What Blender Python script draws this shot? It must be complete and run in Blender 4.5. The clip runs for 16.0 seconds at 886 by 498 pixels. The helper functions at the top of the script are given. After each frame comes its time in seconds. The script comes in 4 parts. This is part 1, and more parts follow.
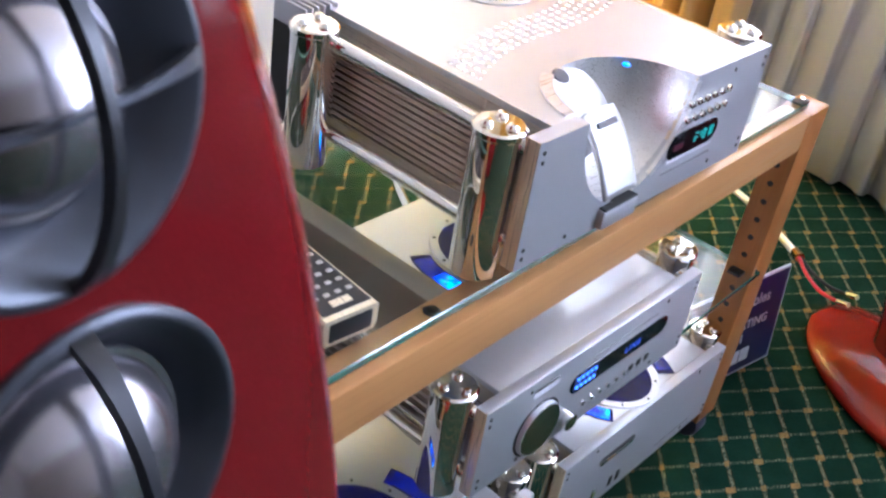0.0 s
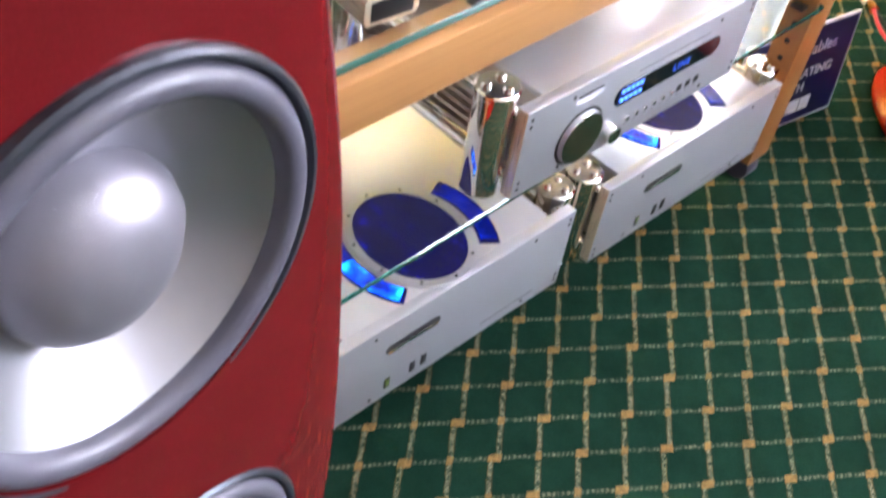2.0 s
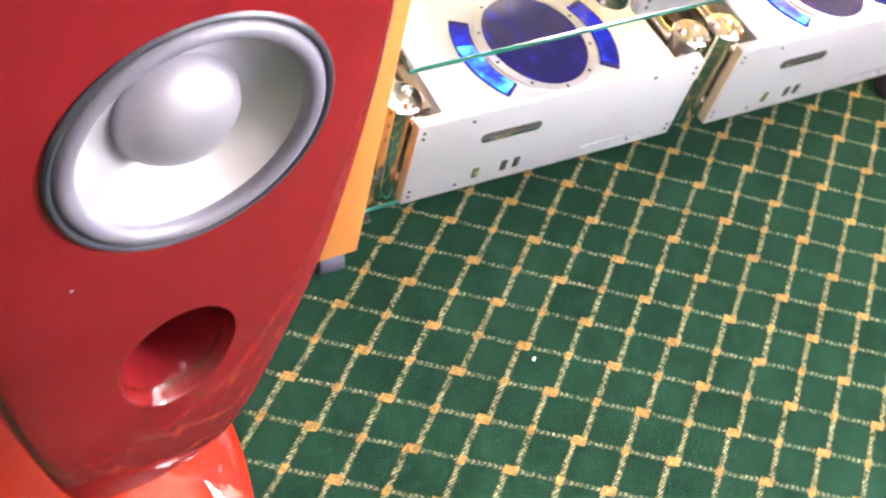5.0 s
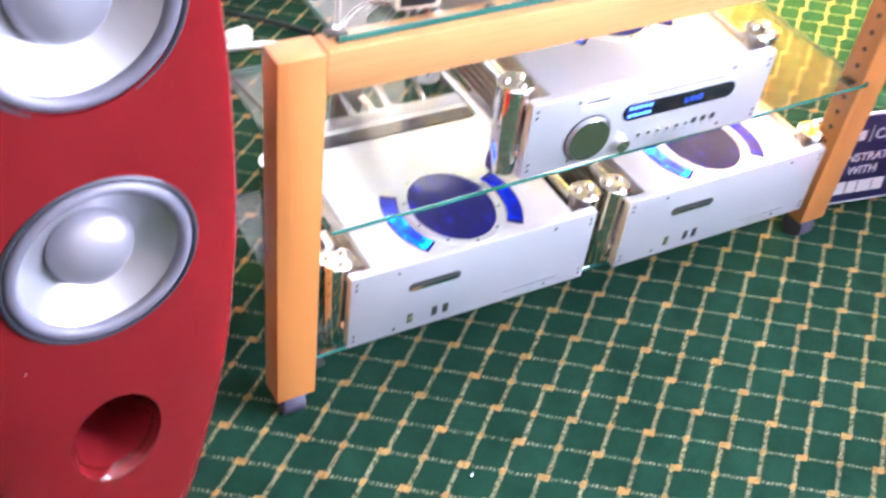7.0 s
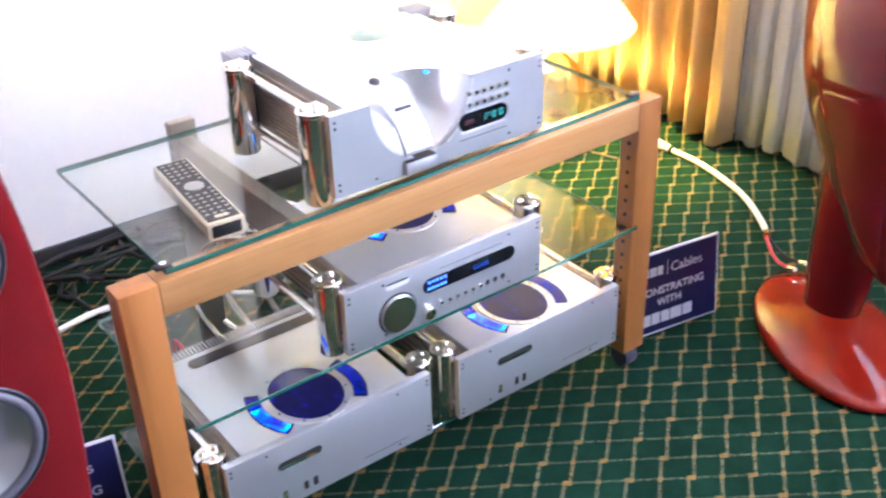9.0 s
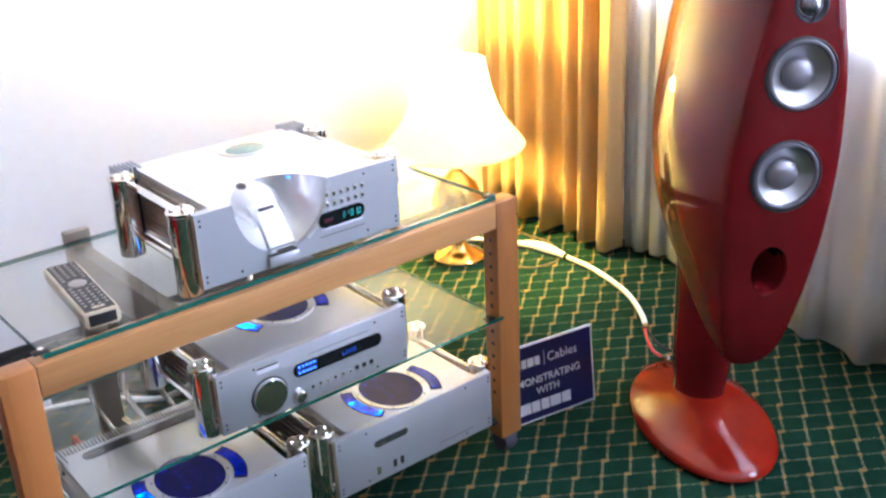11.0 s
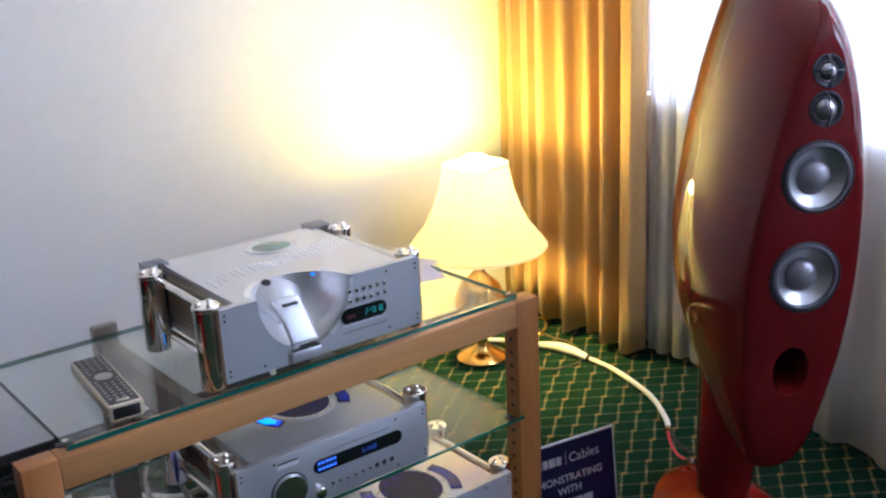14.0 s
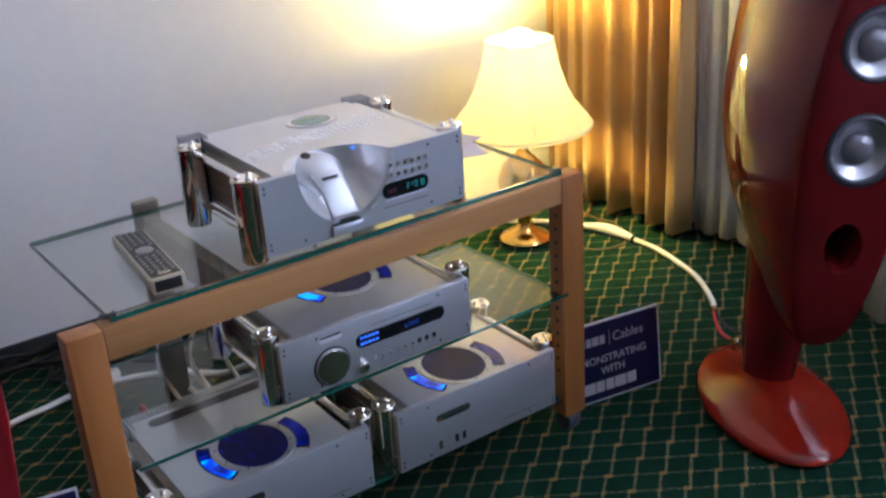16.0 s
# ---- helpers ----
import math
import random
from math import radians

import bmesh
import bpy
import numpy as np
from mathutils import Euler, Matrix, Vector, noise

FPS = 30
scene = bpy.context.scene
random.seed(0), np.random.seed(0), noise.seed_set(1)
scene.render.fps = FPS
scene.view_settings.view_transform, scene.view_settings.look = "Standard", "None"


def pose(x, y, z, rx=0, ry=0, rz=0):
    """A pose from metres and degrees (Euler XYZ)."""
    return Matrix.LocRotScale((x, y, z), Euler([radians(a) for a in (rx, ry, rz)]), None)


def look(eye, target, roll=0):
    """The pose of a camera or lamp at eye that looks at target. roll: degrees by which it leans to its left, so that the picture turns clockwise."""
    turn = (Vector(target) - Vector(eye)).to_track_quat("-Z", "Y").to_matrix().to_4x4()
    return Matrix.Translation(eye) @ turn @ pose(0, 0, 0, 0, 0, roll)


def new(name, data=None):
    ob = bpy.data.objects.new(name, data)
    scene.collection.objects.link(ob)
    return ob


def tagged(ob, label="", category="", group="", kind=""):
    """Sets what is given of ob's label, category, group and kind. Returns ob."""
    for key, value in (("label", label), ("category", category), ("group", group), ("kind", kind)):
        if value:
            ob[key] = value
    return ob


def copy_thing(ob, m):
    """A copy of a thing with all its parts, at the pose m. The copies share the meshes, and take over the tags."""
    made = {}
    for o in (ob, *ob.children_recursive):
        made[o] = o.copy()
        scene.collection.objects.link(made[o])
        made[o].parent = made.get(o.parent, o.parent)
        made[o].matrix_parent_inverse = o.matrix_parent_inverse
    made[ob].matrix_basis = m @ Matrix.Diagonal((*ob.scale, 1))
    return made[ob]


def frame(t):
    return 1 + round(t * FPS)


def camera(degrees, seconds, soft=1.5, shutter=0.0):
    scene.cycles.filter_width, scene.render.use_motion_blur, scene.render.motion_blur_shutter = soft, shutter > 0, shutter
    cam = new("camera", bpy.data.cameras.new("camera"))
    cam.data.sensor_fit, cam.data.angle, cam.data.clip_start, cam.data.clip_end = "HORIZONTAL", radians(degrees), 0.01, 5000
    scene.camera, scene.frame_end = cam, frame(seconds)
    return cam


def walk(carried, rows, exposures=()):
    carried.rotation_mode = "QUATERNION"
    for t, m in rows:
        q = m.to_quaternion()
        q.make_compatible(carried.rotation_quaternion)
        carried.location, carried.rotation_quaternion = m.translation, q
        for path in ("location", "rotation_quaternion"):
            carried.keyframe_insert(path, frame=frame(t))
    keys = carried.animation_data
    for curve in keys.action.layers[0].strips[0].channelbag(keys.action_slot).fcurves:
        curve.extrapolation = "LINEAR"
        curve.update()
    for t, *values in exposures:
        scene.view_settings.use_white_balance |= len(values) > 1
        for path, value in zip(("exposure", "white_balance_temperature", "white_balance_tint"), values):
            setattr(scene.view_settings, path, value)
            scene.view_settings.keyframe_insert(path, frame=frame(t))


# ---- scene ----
cam = camera(45.3, 16.0, soft=2.3, shutter=0.65)
PATH = [
    (0, (-0.923, -0.449, 1.244), (0.396, 0.567, 0.136), 9.8),
    (0.5, (-0.935, -0.5, 1.258), (0.326, 0.529, 0.096), 9.0),
    (1, (-0.937, -0.504, 1.236), (0.244, 0.467, -0.054), 9.1),
    (1.5, (-0.94, -0.516, 1.214), (0.19, 0.414, -0.149), 9.9),
    (2, (-0.954, -0.53, 1.194), (0.121, 0.369, -0.233), 10.0),
    (2.5, (-0.946, -0.53, 1.173), (0.059, 0.311, -0.338), 10.6),
    (3, (-0.956, -0.56, 1.169), (-0.046, 0.263, -0.41), 9.4),
    (3.2, (-0.957, -0.568, 1.167), (-0.073, 0.241, -0.434), 9.6),
    (5.3, (-0.984, -0.693, 1.137), (-0.198, 0.275, -0.427), 19.9),
    (5.5, (-0.985, -0.71, 1.151), (-0.212, 0.302, -0.391), 20.0),
    (6, (-0.959, -0.802, 1.211), (-0.245, 0.325, -0.279), 14.6),
    (6.5, (-0.946, -0.873, 1.264), (-0.223, 0.332, -0.16), 10.9),
    (7, (-0.955, -0.941, 1.308), (-0.145, 0.293, -0.041), 8.2),
    (7.5, (-0.955, -1.016, 1.369), (-0.132, 0.303, 0.112), 3.3),
    (8, (-0.967, -1.099, 1.396), (-0.064, 0.236, 0.213), 1.2),
    (8.5, (-0.958, -1.184, 1.446), (-0.015, 0.199, 0.352), -2.1),
    (9, (-0.952, -1.292, 1.449), (0.055, 0.109, 0.437), -1.9),
    (9.5, (-0.934, -1.395, 1.455), (0.079, 0.027, 0.48), -1.7),
    (10, (-0.927, -1.479, 1.455), (0.166, -0.071, 0.548), -2.0),
    (10.2, (-0.924, -1.51, 1.458), (0.193, -0.106, 0.574), -2.3),
    (12.3, (-0.935, -1.614, 1.45), (0.185, -0.1, 0.777), -3.0),
    (12.5, (-0.931, -1.617, 1.452), (0.19, -0.101, 0.785), -3.1),
    (13, (-0.936, -1.617, 1.454), (0.196, -0.093, 0.824), -3.1),
    (13.5, (-0.945, -1.613, 1.452), (0.207, -0.089, 0.861), -2.8),
    (14, (-0.941, -1.614, 1.453), (0.2, -0.085, 0.853), -2.8),
    (14.5, (-0.931, -1.61, 1.459), (0.184, -0.079, 0.816), -3.0),
    (15, (-0.929, -1.607, 1.444), (0.162, -0.083, 0.746), -3.4),
    (15.5, (-0.93, -1.608, 1.432), (0.122, -0.074, 0.697), -3.5),
    (16, (-0.924, -1.589, 1.413), (0.1, -0.065, 0.621), -3.8),
]
walk(cam, [(t, look(eye, target, roll)) for t, eye, target, roll in PATH], exposures=[(0.0, 0.1, 5600, 22), (1.0, 0.12, 5600, 23), (1.6, 0.62, 6000, 24), (2.5, 0.98, 6600, 24), (3.0, 1.37, 6800, 24), (5.5, 2.0, 7200, 26), (6.5, 2.0, 6350, 29), (7.0, 1.8, 5850, 28), (8.0, 1.44, 5600, 27), (9.5, 0.53, 5650, 24), (10.0, 0.46, 5600, 23), (12.5, -0.29, 5500, 20), (14.0, -0.87, 5350, 19), (14.6, -1.0, 5350, 20), (15.5, -1.09, 5350, 21), (16.0, -1.03, 5400, 22)])


# ---------------------------------------------------------------- world, sun, large lights
world = bpy.data.worlds.new("sky_world")
scene.world = world
world.use_nodes = True
wn = world.node_tree
sky = wn.nodes.new("ShaderNodeTexSky")
sky.sky_type, sky.sun_disc = "NISHITA", False
sky.sun_elevation, sky.sun_rotation = radians(40), radians(60)
wn.links.new(sky.outputs[0], wn.nodes["Background"].inputs[0])
wn.nodes["Background"].inputs[1].default_value = 0.12


def lamp(name, kind, m, energy, colour, **kw):
    data = bpy.data.lights.new(name, kind)
    data.energy, data.color = energy, colour
    for k, v in kw.items():
        if k == "size":
            data.shape, data.size = "RECTANGLE", v
        elif k == "size_y":
            data.size_y = v
        elif k == "angle":
            data.angle = v
        elif k == "radius":
            data.shadow_soft_size = v
    ob = new(name, data)
    ob.matrix_world = m
    return ob


sun = lamp("sun", "SUN", look((8, -6, 7), (0, 0, 0)), 1.2, (1.0, 0.95, 0.88), angle=radians(6))
# daylight in the opening of the long east window
lamp("window_daylight_east", "AREA", look((1.76, -1.0, 1.62), (0.0, -1.0, 1.0)), 420, (0.80, 0.90, 1.0), size=3.2, size_y=1.4)

# ---------------------------------------------------------------- materials


class Tree:
    """A little sugar for node materials."""

    def __init__(self, name):
        self.mat = bpy.data.materials.new(name)
        self.mat.use_nodes = True
        self.nt = self.mat.node_tree
        self.b = self.nt.nodes["Principled BSDF"]

    def n(self, kind, **props):
        node = self.nt.nodes.new("ShaderNode" + kind)
        for k, v in props.items():
            if k == "operation":
                node.operation = v
            elif k == "data_type":
                node.data_type = v
            elif k == "blend_type":
                node.blend_type = v
            elif k == "wave_type":
                node.wave_type = v
            elif k == "bands_direction":
                node.bands_direction = v
        return node

    def link(self, a, b):
        self.nt.links.new(a, b)

    def pos(self):
        return self.n("NewGeometry").outputs["Position"]

    def obj(self):
        return self.n("TexCoord").outputs["Object"]

    def scaled(self, vec, s):
        m = self.n("Mapping")
        m.inputs["Scale"].default_value = s if hasattr(s, "__len__") else (s, s, s)
        self.link(vec, m.inputs[0])
        return m.outputs[0]

    def noise(self, vec, scale, detail=3.0, rough=0.5):
        t = self.n("TexNoise")
        t.inputs["Scale"].default_value, t.inputs["Detail"].default_value, t.inputs["Roughness"].default_value = scale, detail, rough
        self.link(vec, t.inputs["Vector"])
        return t.outputs["Fac"]

    def ramp(self, fac, stops):
        r = self.n("ValToRGB")
        while len(r.color_ramp.elements) < len(stops):
            r.color_ramp.elements.new(0.5)
        for e, (p, c) in zip(r.color_ramp.elements, stops):
            e.position, e.color = p, (*c, 1)
        self.link(fac, r.inputs[0])
        return r.outputs[0]

    def math(self, op, a, b=0.0):
        m = self.n("Math", operation=op)
        for i, v in enumerate((a, b)):
            if hasattr(v, "is_output"):
                self.link(v, m.inputs[i])
            else:
                m.inputs[i].default_value = v
        return m.outputs[0]

    def mix(self, fac, a, b):
        m = self.n("Mix", data_type="RGBA")
        for sock, v in ((m.inputs[0], fac), (m.inputs[6], a), (m.inputs[7], b)):
            if hasattr(v, "is_output"):
                self.link(v, sock)
            else:
                sock.default_value = v if not hasattr(v, "__len__") else (*v, 1)
        return m.outputs[2]

    def bump(self, height, strength, distance=0.001):
        b = self.n("Bump")
        b.inputs["Strength"].default_value, b.inputs["Distance"].default_value = strength, distance
        self.link(height, b.inputs["Height"])
        self.link(b.outputs[0], self.b.inputs["Normal"])

    def set(self, **kw):
        names = {"color": "Base Color", "rough": "Roughness", "metal": "Metallic", "coat": "Coat Weight", "coat_rough": "Coat Roughness", "trans": "Transmission Weight",
                 "ior": "IOR", "spec": "Specular IOR Level", "sheen": "Sheen Weight", "emit": "Emission Color", "power": "Emission Strength", "subsurf": "Subsurface Weight", "aniso": "Anisotropic"}
        for k, v in kw.items():
            sock = self.b.inputs[names[k]]
            if hasattr(v, "is_output"):
                self.link(v, sock)
            else:
                sock.default_value = (*v, 1) if hasattr(v, "__len__") else v
        return self


def simple(name, color, rough=0.5, metal=0.0, vary=0.08, scale=40.0, bump=0.0, **kw):
    """A surface with two scales of slight variation in colour and gloss."""
    t = Tree(name)
    p = t.obj()
    a, b = t.noise(p, scale, 4), t.noise(p, scale * 0.13, 2)
    f = t.math("ADD", t.math("MULTIPLY", a, 0.5), t.math("MULTIPLY", b, 0.5))
    lo, hi = [c * (1 - vary) for c in color], [min(1, c * (1 + vary)) for c in color]
    t.set(color=t.ramp(f, [(0.3, lo), (0.7, hi)]), rough=t.ramp(f, [(0.25, (rough * 0.85,) * 3), (0.75, (min(1, rough * 1.15),) * 3)]), metal=metal, **kw)
    if bump:
        t.bump(a, bump)
    return t.mat


def carpet_material():
    """Deep green pile with a lattice of beaded gold yarn."""
    t = Tree("carpet")
    sep = t.n("SeparateXYZ")
    t.link(t.pos(), sep.inputs[0])
    ox, oy = -0.3623, -0.0339
    ax, ay, bx, by = 0.04998, -0.03463, -0.05016, -0.03725
    det = ax * by - ay * bx
    x, y = t.math("SUBTRACT", sep.outputs[0], ox), t.math("SUBTRACT", sep.outputs[1], oy)
    i = t.math("ADD", t.math("MULTIPLY", x, by / det), t.math("MULTIPLY", y, -bx / det))
    j = t.math("ADD", t.math("MULTIPLY", x, -ay / det), t.math("MULTIPLY", y, ax / det))
    wob = t.math("MULTIPLY", t.math("SUBTRACT", t.noise(t.pos(), 60, 2), 0.5), 0.07)
    i, j = t.math("ADD", i, wob), t.math("ADD", j, wob)

    def near(v):
        return t.math("ABSOLUTE", t.math("SUBTRACT", t.math("FRACT", t.math("ADD", v, 0.5)), 0.5))

    di, dj = near(i), near(j)

    fleck = t.ramp(t.noise(t.pos(), 170, 1, 0.5), [(0.36, (0.10,) * 3), (0.60, (1.0,) * 3)])

    def beads(v, count):
        return t.math("ADD", t.math("MULTIPLY", t.math("SINE", t.math("MULTIPLY", v, count * 6.2832)), 0.5), 0.5)

    def line(d, along, width, count):
        inside = t.math("MAXIMUM", t.math("SUBTRACT", 1.0, t.math("MULTIPLY", d, 1 / width)), 0.0)
        bead = t.math("ADD", t.math("MULTIPLY", beads(along, count), 0.9), 0.1)
        return t.math("MULTIPLY", t.math("MINIMUM", t.math("MULTIPLY", inside, 2.2), 1.0), t.math("MULTIPLY", bead, fleck))

    # the stronger yarn steps sideways at every second crossing; its beads slant
    half = t.math("FRACT", t.math("MULTIPLY", t.math("ADD", j, t.math("ROUND", i)), 0.5))
    si = t.math("SUBTRACT", i, t.math("MULTIPLY", t.math("SUBTRACT", half, 0.5), 0.17))
    di = near(si)
    slant = t.math("MULTIPLY", t.math("SUBTRACT", t.math("FRACT", t.math("ADD", si, 0.5)), 0.5), 1.4)
    strong = line(di, t.math("ADD", j, slant), 0.082, 9)
    fine = t.math("MULTIPLY", line(dj, t.math("ADD", i, t.math("MULTIPLY", dj, 0.8)), 0.062, 9), 0.62)
    lines = t.math("MAXIMUM", strong, fine)
    # every second crossing carries a wide orange bar, the others a small knot
    odd = t.math("PINGPONG", t.math("ADD", t.math("ROUND", i), t.math("ROUND", j)), 1.0)
    reach = t.math("SUBTRACT", 0.15, t.math("MULTIPLY", odd, 0.075))
    knot = t.math("MULTIPLY", t.math("LESS_THAN", near(i), reach), t.math("LESS_THAN", dj, 0.105))
    grain = t.noise(t.pos(), 420, 3, 0.7)
    tuft = t.math("MULTIPLY", knot, t.math("ADD", t.math("MULTIPLY", fleck, 0.35), 0.5))
    yarn = t.math("MAXIMUM", lines, tuft)
    yarn = t.math("MULTIPLY", yarn, t.math("ADD", t.math("MULTIPLY", grain, 0.9), 0.55))
    worn = t.math("ADD", t.math("MULTIPLY", t.noise(t.pos(), 22, 2), 1.0), 0.5)
    yarn = t.math("MINIMUM", t.math("MULTIPLY", yarn, worn), 1.0)
    pile = t.ramp(t.math("ADD", t.math("MULTIPLY", grain, 0.45), t.math("MULTIPLY", t.noise(t.pos(), 11, 4, 0.65), 0.55)), [(0.3, (0.0030, 0.0155, 0.0095)), (0.7, (0.0092, 0.040, 0.0245))])
    # gold fringe beside the pale strands
    edge = t.math("MULTIPLY", t.math("GREATER_THAN", di, 0.045), t.math("LESS_THAN", di, 0.09))
    pale = t.mix(edge, (0.295, 0.27, 0.165), (0.22, 0.135, 0.045))
    gold = t.mix(knot, pale, (0.34, 0.185, 0.06))
    t.set(color=t.mix(yarn, pile, gold), rough=1.0, spec=0.05)
    t.bump(t.math("ADD", grain, t.math("MULTIPLY", yarn, 0.6)), 0.7, 0.004)
    return t.mat


def wood_material(name, light, dark, axis):
    t = Tree(name)
    s = [26, 26, 26]
    s[axis] = 1.6
    v = t.scaled(t.obj(), s)
    fine = [260, 260, 260]
    fine[axis] = 9
    g = t.noise(v, 1.0, 6, 0.6)
    f = t.noise(t.scaled(t.obj(), fine), 1.0, 3)
    fac = t.math("ADD", t.math("MULTIPLY", g, 0.7), t.math("MULTIPLY", f, 0.3))
    t.set(color=t.ramp(fac, [(0.3, dark), (0.52, light), (0.75, [c * 1.08 for c in light])]), rough=t.ramp(f, [(0.2, (0.32,) * 3), (0.8, (0.48,) * 3)]), coat=0.15, coat_rough=0.25)
    t.bump(fac, 0.12)
    return t.mat


def brushed(name, color, rough, axis, metal=0.85):
    """Bead-blasted and lightly brushed aluminium."""
    t = Tree(name)
    s = [900, 900, 900]
    s[axis] = 14
    f = t.noise(t.scaled(t.obj(), s), 1.0, 2)
    c = t.noise(t.obj(), 12, 3)
    t.set(color=t.ramp(t.math("ADD", t.math("MULTIPLY", f, 0.5), t.math("MULTIPLY", c, 0.5)), [(0.3, [v * 0.93 for v in color]), (0.7, color)]), metal=metal,
          rough=t.ramp(f, [(0.2, (rough * 0.8,) * 3), (0.8, (rough * 1.2,) * 3)]))
    t.bump(f, 0.05, 0.0005)
    return t.mat


def lacquer(name, dark, light, coat=0.7, gloss=0.028, metal=0.0, coat_ior=1.5, rough=0.58):
    """Deep metallic lacquer under a clear coat."""
    t = Tree(name)
    fl = t.n("TexVoronoi")
    fl.inputs["Scale"].default_value = 900
    t.link(t.obj(), fl.inputs["Vector"])
    big = t.noise(t.obj(), 5, 3)
    fac = t.math("ADD", t.math("MULTIPLY", fl.outputs["Distance"], 0.12), t.math("MULTIPLY", big, 0.7))
    t.set(color=t.ramp(fac, [(0.25, dark), (0.75, light)]), metal=metal, rough=rough, spec=0.0, coat=coat, coat_rough=gloss)
    t.b.inputs["Coat IOR"].default_value = coat_ior
    return t.mat


def fabric(name, color, trans, scale=900):
    """Woven cloth that lets some light through."""
    t = Tree(name)
    w = t.noise(t.scaled(t.obj(), (1, 1, 0.25)), scale, 2)
    big = t.noise(t.scaled(t.obj(), (6, 6, 0.8)), 1.5, 3)
    col = t.ramp(t.math("ADD", t.math("MULTIPLY", w, 0.4), t.math("MULTIPLY", big, 0.6)), [(0.3, [c * 0.88 for c in color]), (0.7, color)])
    t.set(color=col, rough=0.9, sheen=0.3, spec=0.15)
    tl = t.n("BsdfTranslucent")
    t.link(col, tl.inputs[0])
    mix = t.n("MixShader")
    mix.inputs[0].default_value = trans
    t.link(t.b.outputs[0], mix.inputs[1])
    t.link(tl.outputs[0], mix.inputs[2])
    t.link(mix.outputs[0], t.nt.nodes["Material Output"].inputs[0])
    t.bump(w, 0.2, 0.0006)
    return t.mat


def glass(name, tint, rough=0.0):
    """Thin clear glass: mostly see-through with a mirror share."""
    t = Tree(name)
    tr, gl = t.n("BsdfTransparent"), t.n("BsdfGlossy")
    tr.inputs[0].default_value = (*tint, 1)
    gl.inputs["Roughness"].default_value = rough
    lw = t.n("LayerWeight")
    lw.inputs[0].default_value = 0.5
    share = t.math("ADD", t.math("MULTIPLY", t.math("POWER", lw.outputs["Facing"], 4.0), 0.75), 0.035)
    mix = t.n("MixShader")
    t.link(share, mix.inputs[0])
    t.link(tr.outputs[0], mix.inputs[1])
    t.link(gl.outputs[0], mix.inputs[2])
    t.link(mix.outputs[0], t.nt.nodes["Material Output"].inputs[0])
    return t.mat


def glow(name, color, power, base=(0.01, 0.01, 0.02), rough=0.3):
    return Tree(name).set(color=base, rough=rough, emit=color, power=power).mat


def blue_mesh():
    """Fine dark mesh with the blue light of the inside behind it."""
    t = Tree("blue_mesh")
    v = t.n("TexVoronoi")
    v.inputs["Scale"].default_value = 420
    t.link(t.obj(), v.inputs["Vector"])
    hole = t.math("LESS_THAN", v.outputs["Distance"], 0.42)
    blot = t.ramp(t.noise(t.scaled(t.obj(), (1, 0.45, 1)), 55, 3), [(0.45, (0.055,) * 3), (0.62, (0.09,) * 3), (0.76, (0.6,) * 3)])
    t.set(color=t.mix(hole, (0.010, 0.010, 0.028), (0.002, 0.002, 0.010)), rough=0.35, metal=0.0, spec=0.12, emit=(0.035, 0.03, 0.9), power=t.math("MULTIPLY", t.math("ADD", t.math("MULTIPLY", hole, 0.7), 0.3), blot))
    return t.mat


def deep_blue():
    """Blue lamps behind a smoked lens, brighter and dimmer along it."""
    t = Tree("deep_blue")
    f = t.noise(t.obj(), 60, 3)
    t.set(color=(0.004, 0.005, 0.03), rough=0.25, spec=0.3, emit=(0.004, 0.035, 0.85), power=t.ramp(f, [(0.35, (0.10,) * 3), (0.6, (0.28,) * 3), (0.75, (0.9,) * 3)]))
    return t.mat


def sparkle():
    """Blue lamps seen through a rippled lens: cyan sparks in deep blue."""
    t = Tree("cyan_sparkle")
    v = t.n("TexVoronoi")
    v.inputs["Scale"].default_value = 110
    t.link(t.obj(), v.inputs["Vector"])
    f = t.math("ADD", t.math("MULTIPLY", v.outputs["Distance"], 0.16), t.math("MULTIPLY", t.noise(t.obj(), 26, 2), 0.78))
    t.set(color=(0.004, 0.01, 0.04), rough=0.3, emit=t.ramp(f, [(0.36, (0.0, 0.38, 1.0)), (0.47, (0.0, 0.09, 0.9)), (0.62, (0.0, 0.008, 0.4))]), power=t.math("MULTIPLY", 3.4, t.ramp(f, [(0.36, (1.0,) * 3), (0.50, (0.55,) * 3), (0.66, (0.16,) * 3)])))
    return t.mat


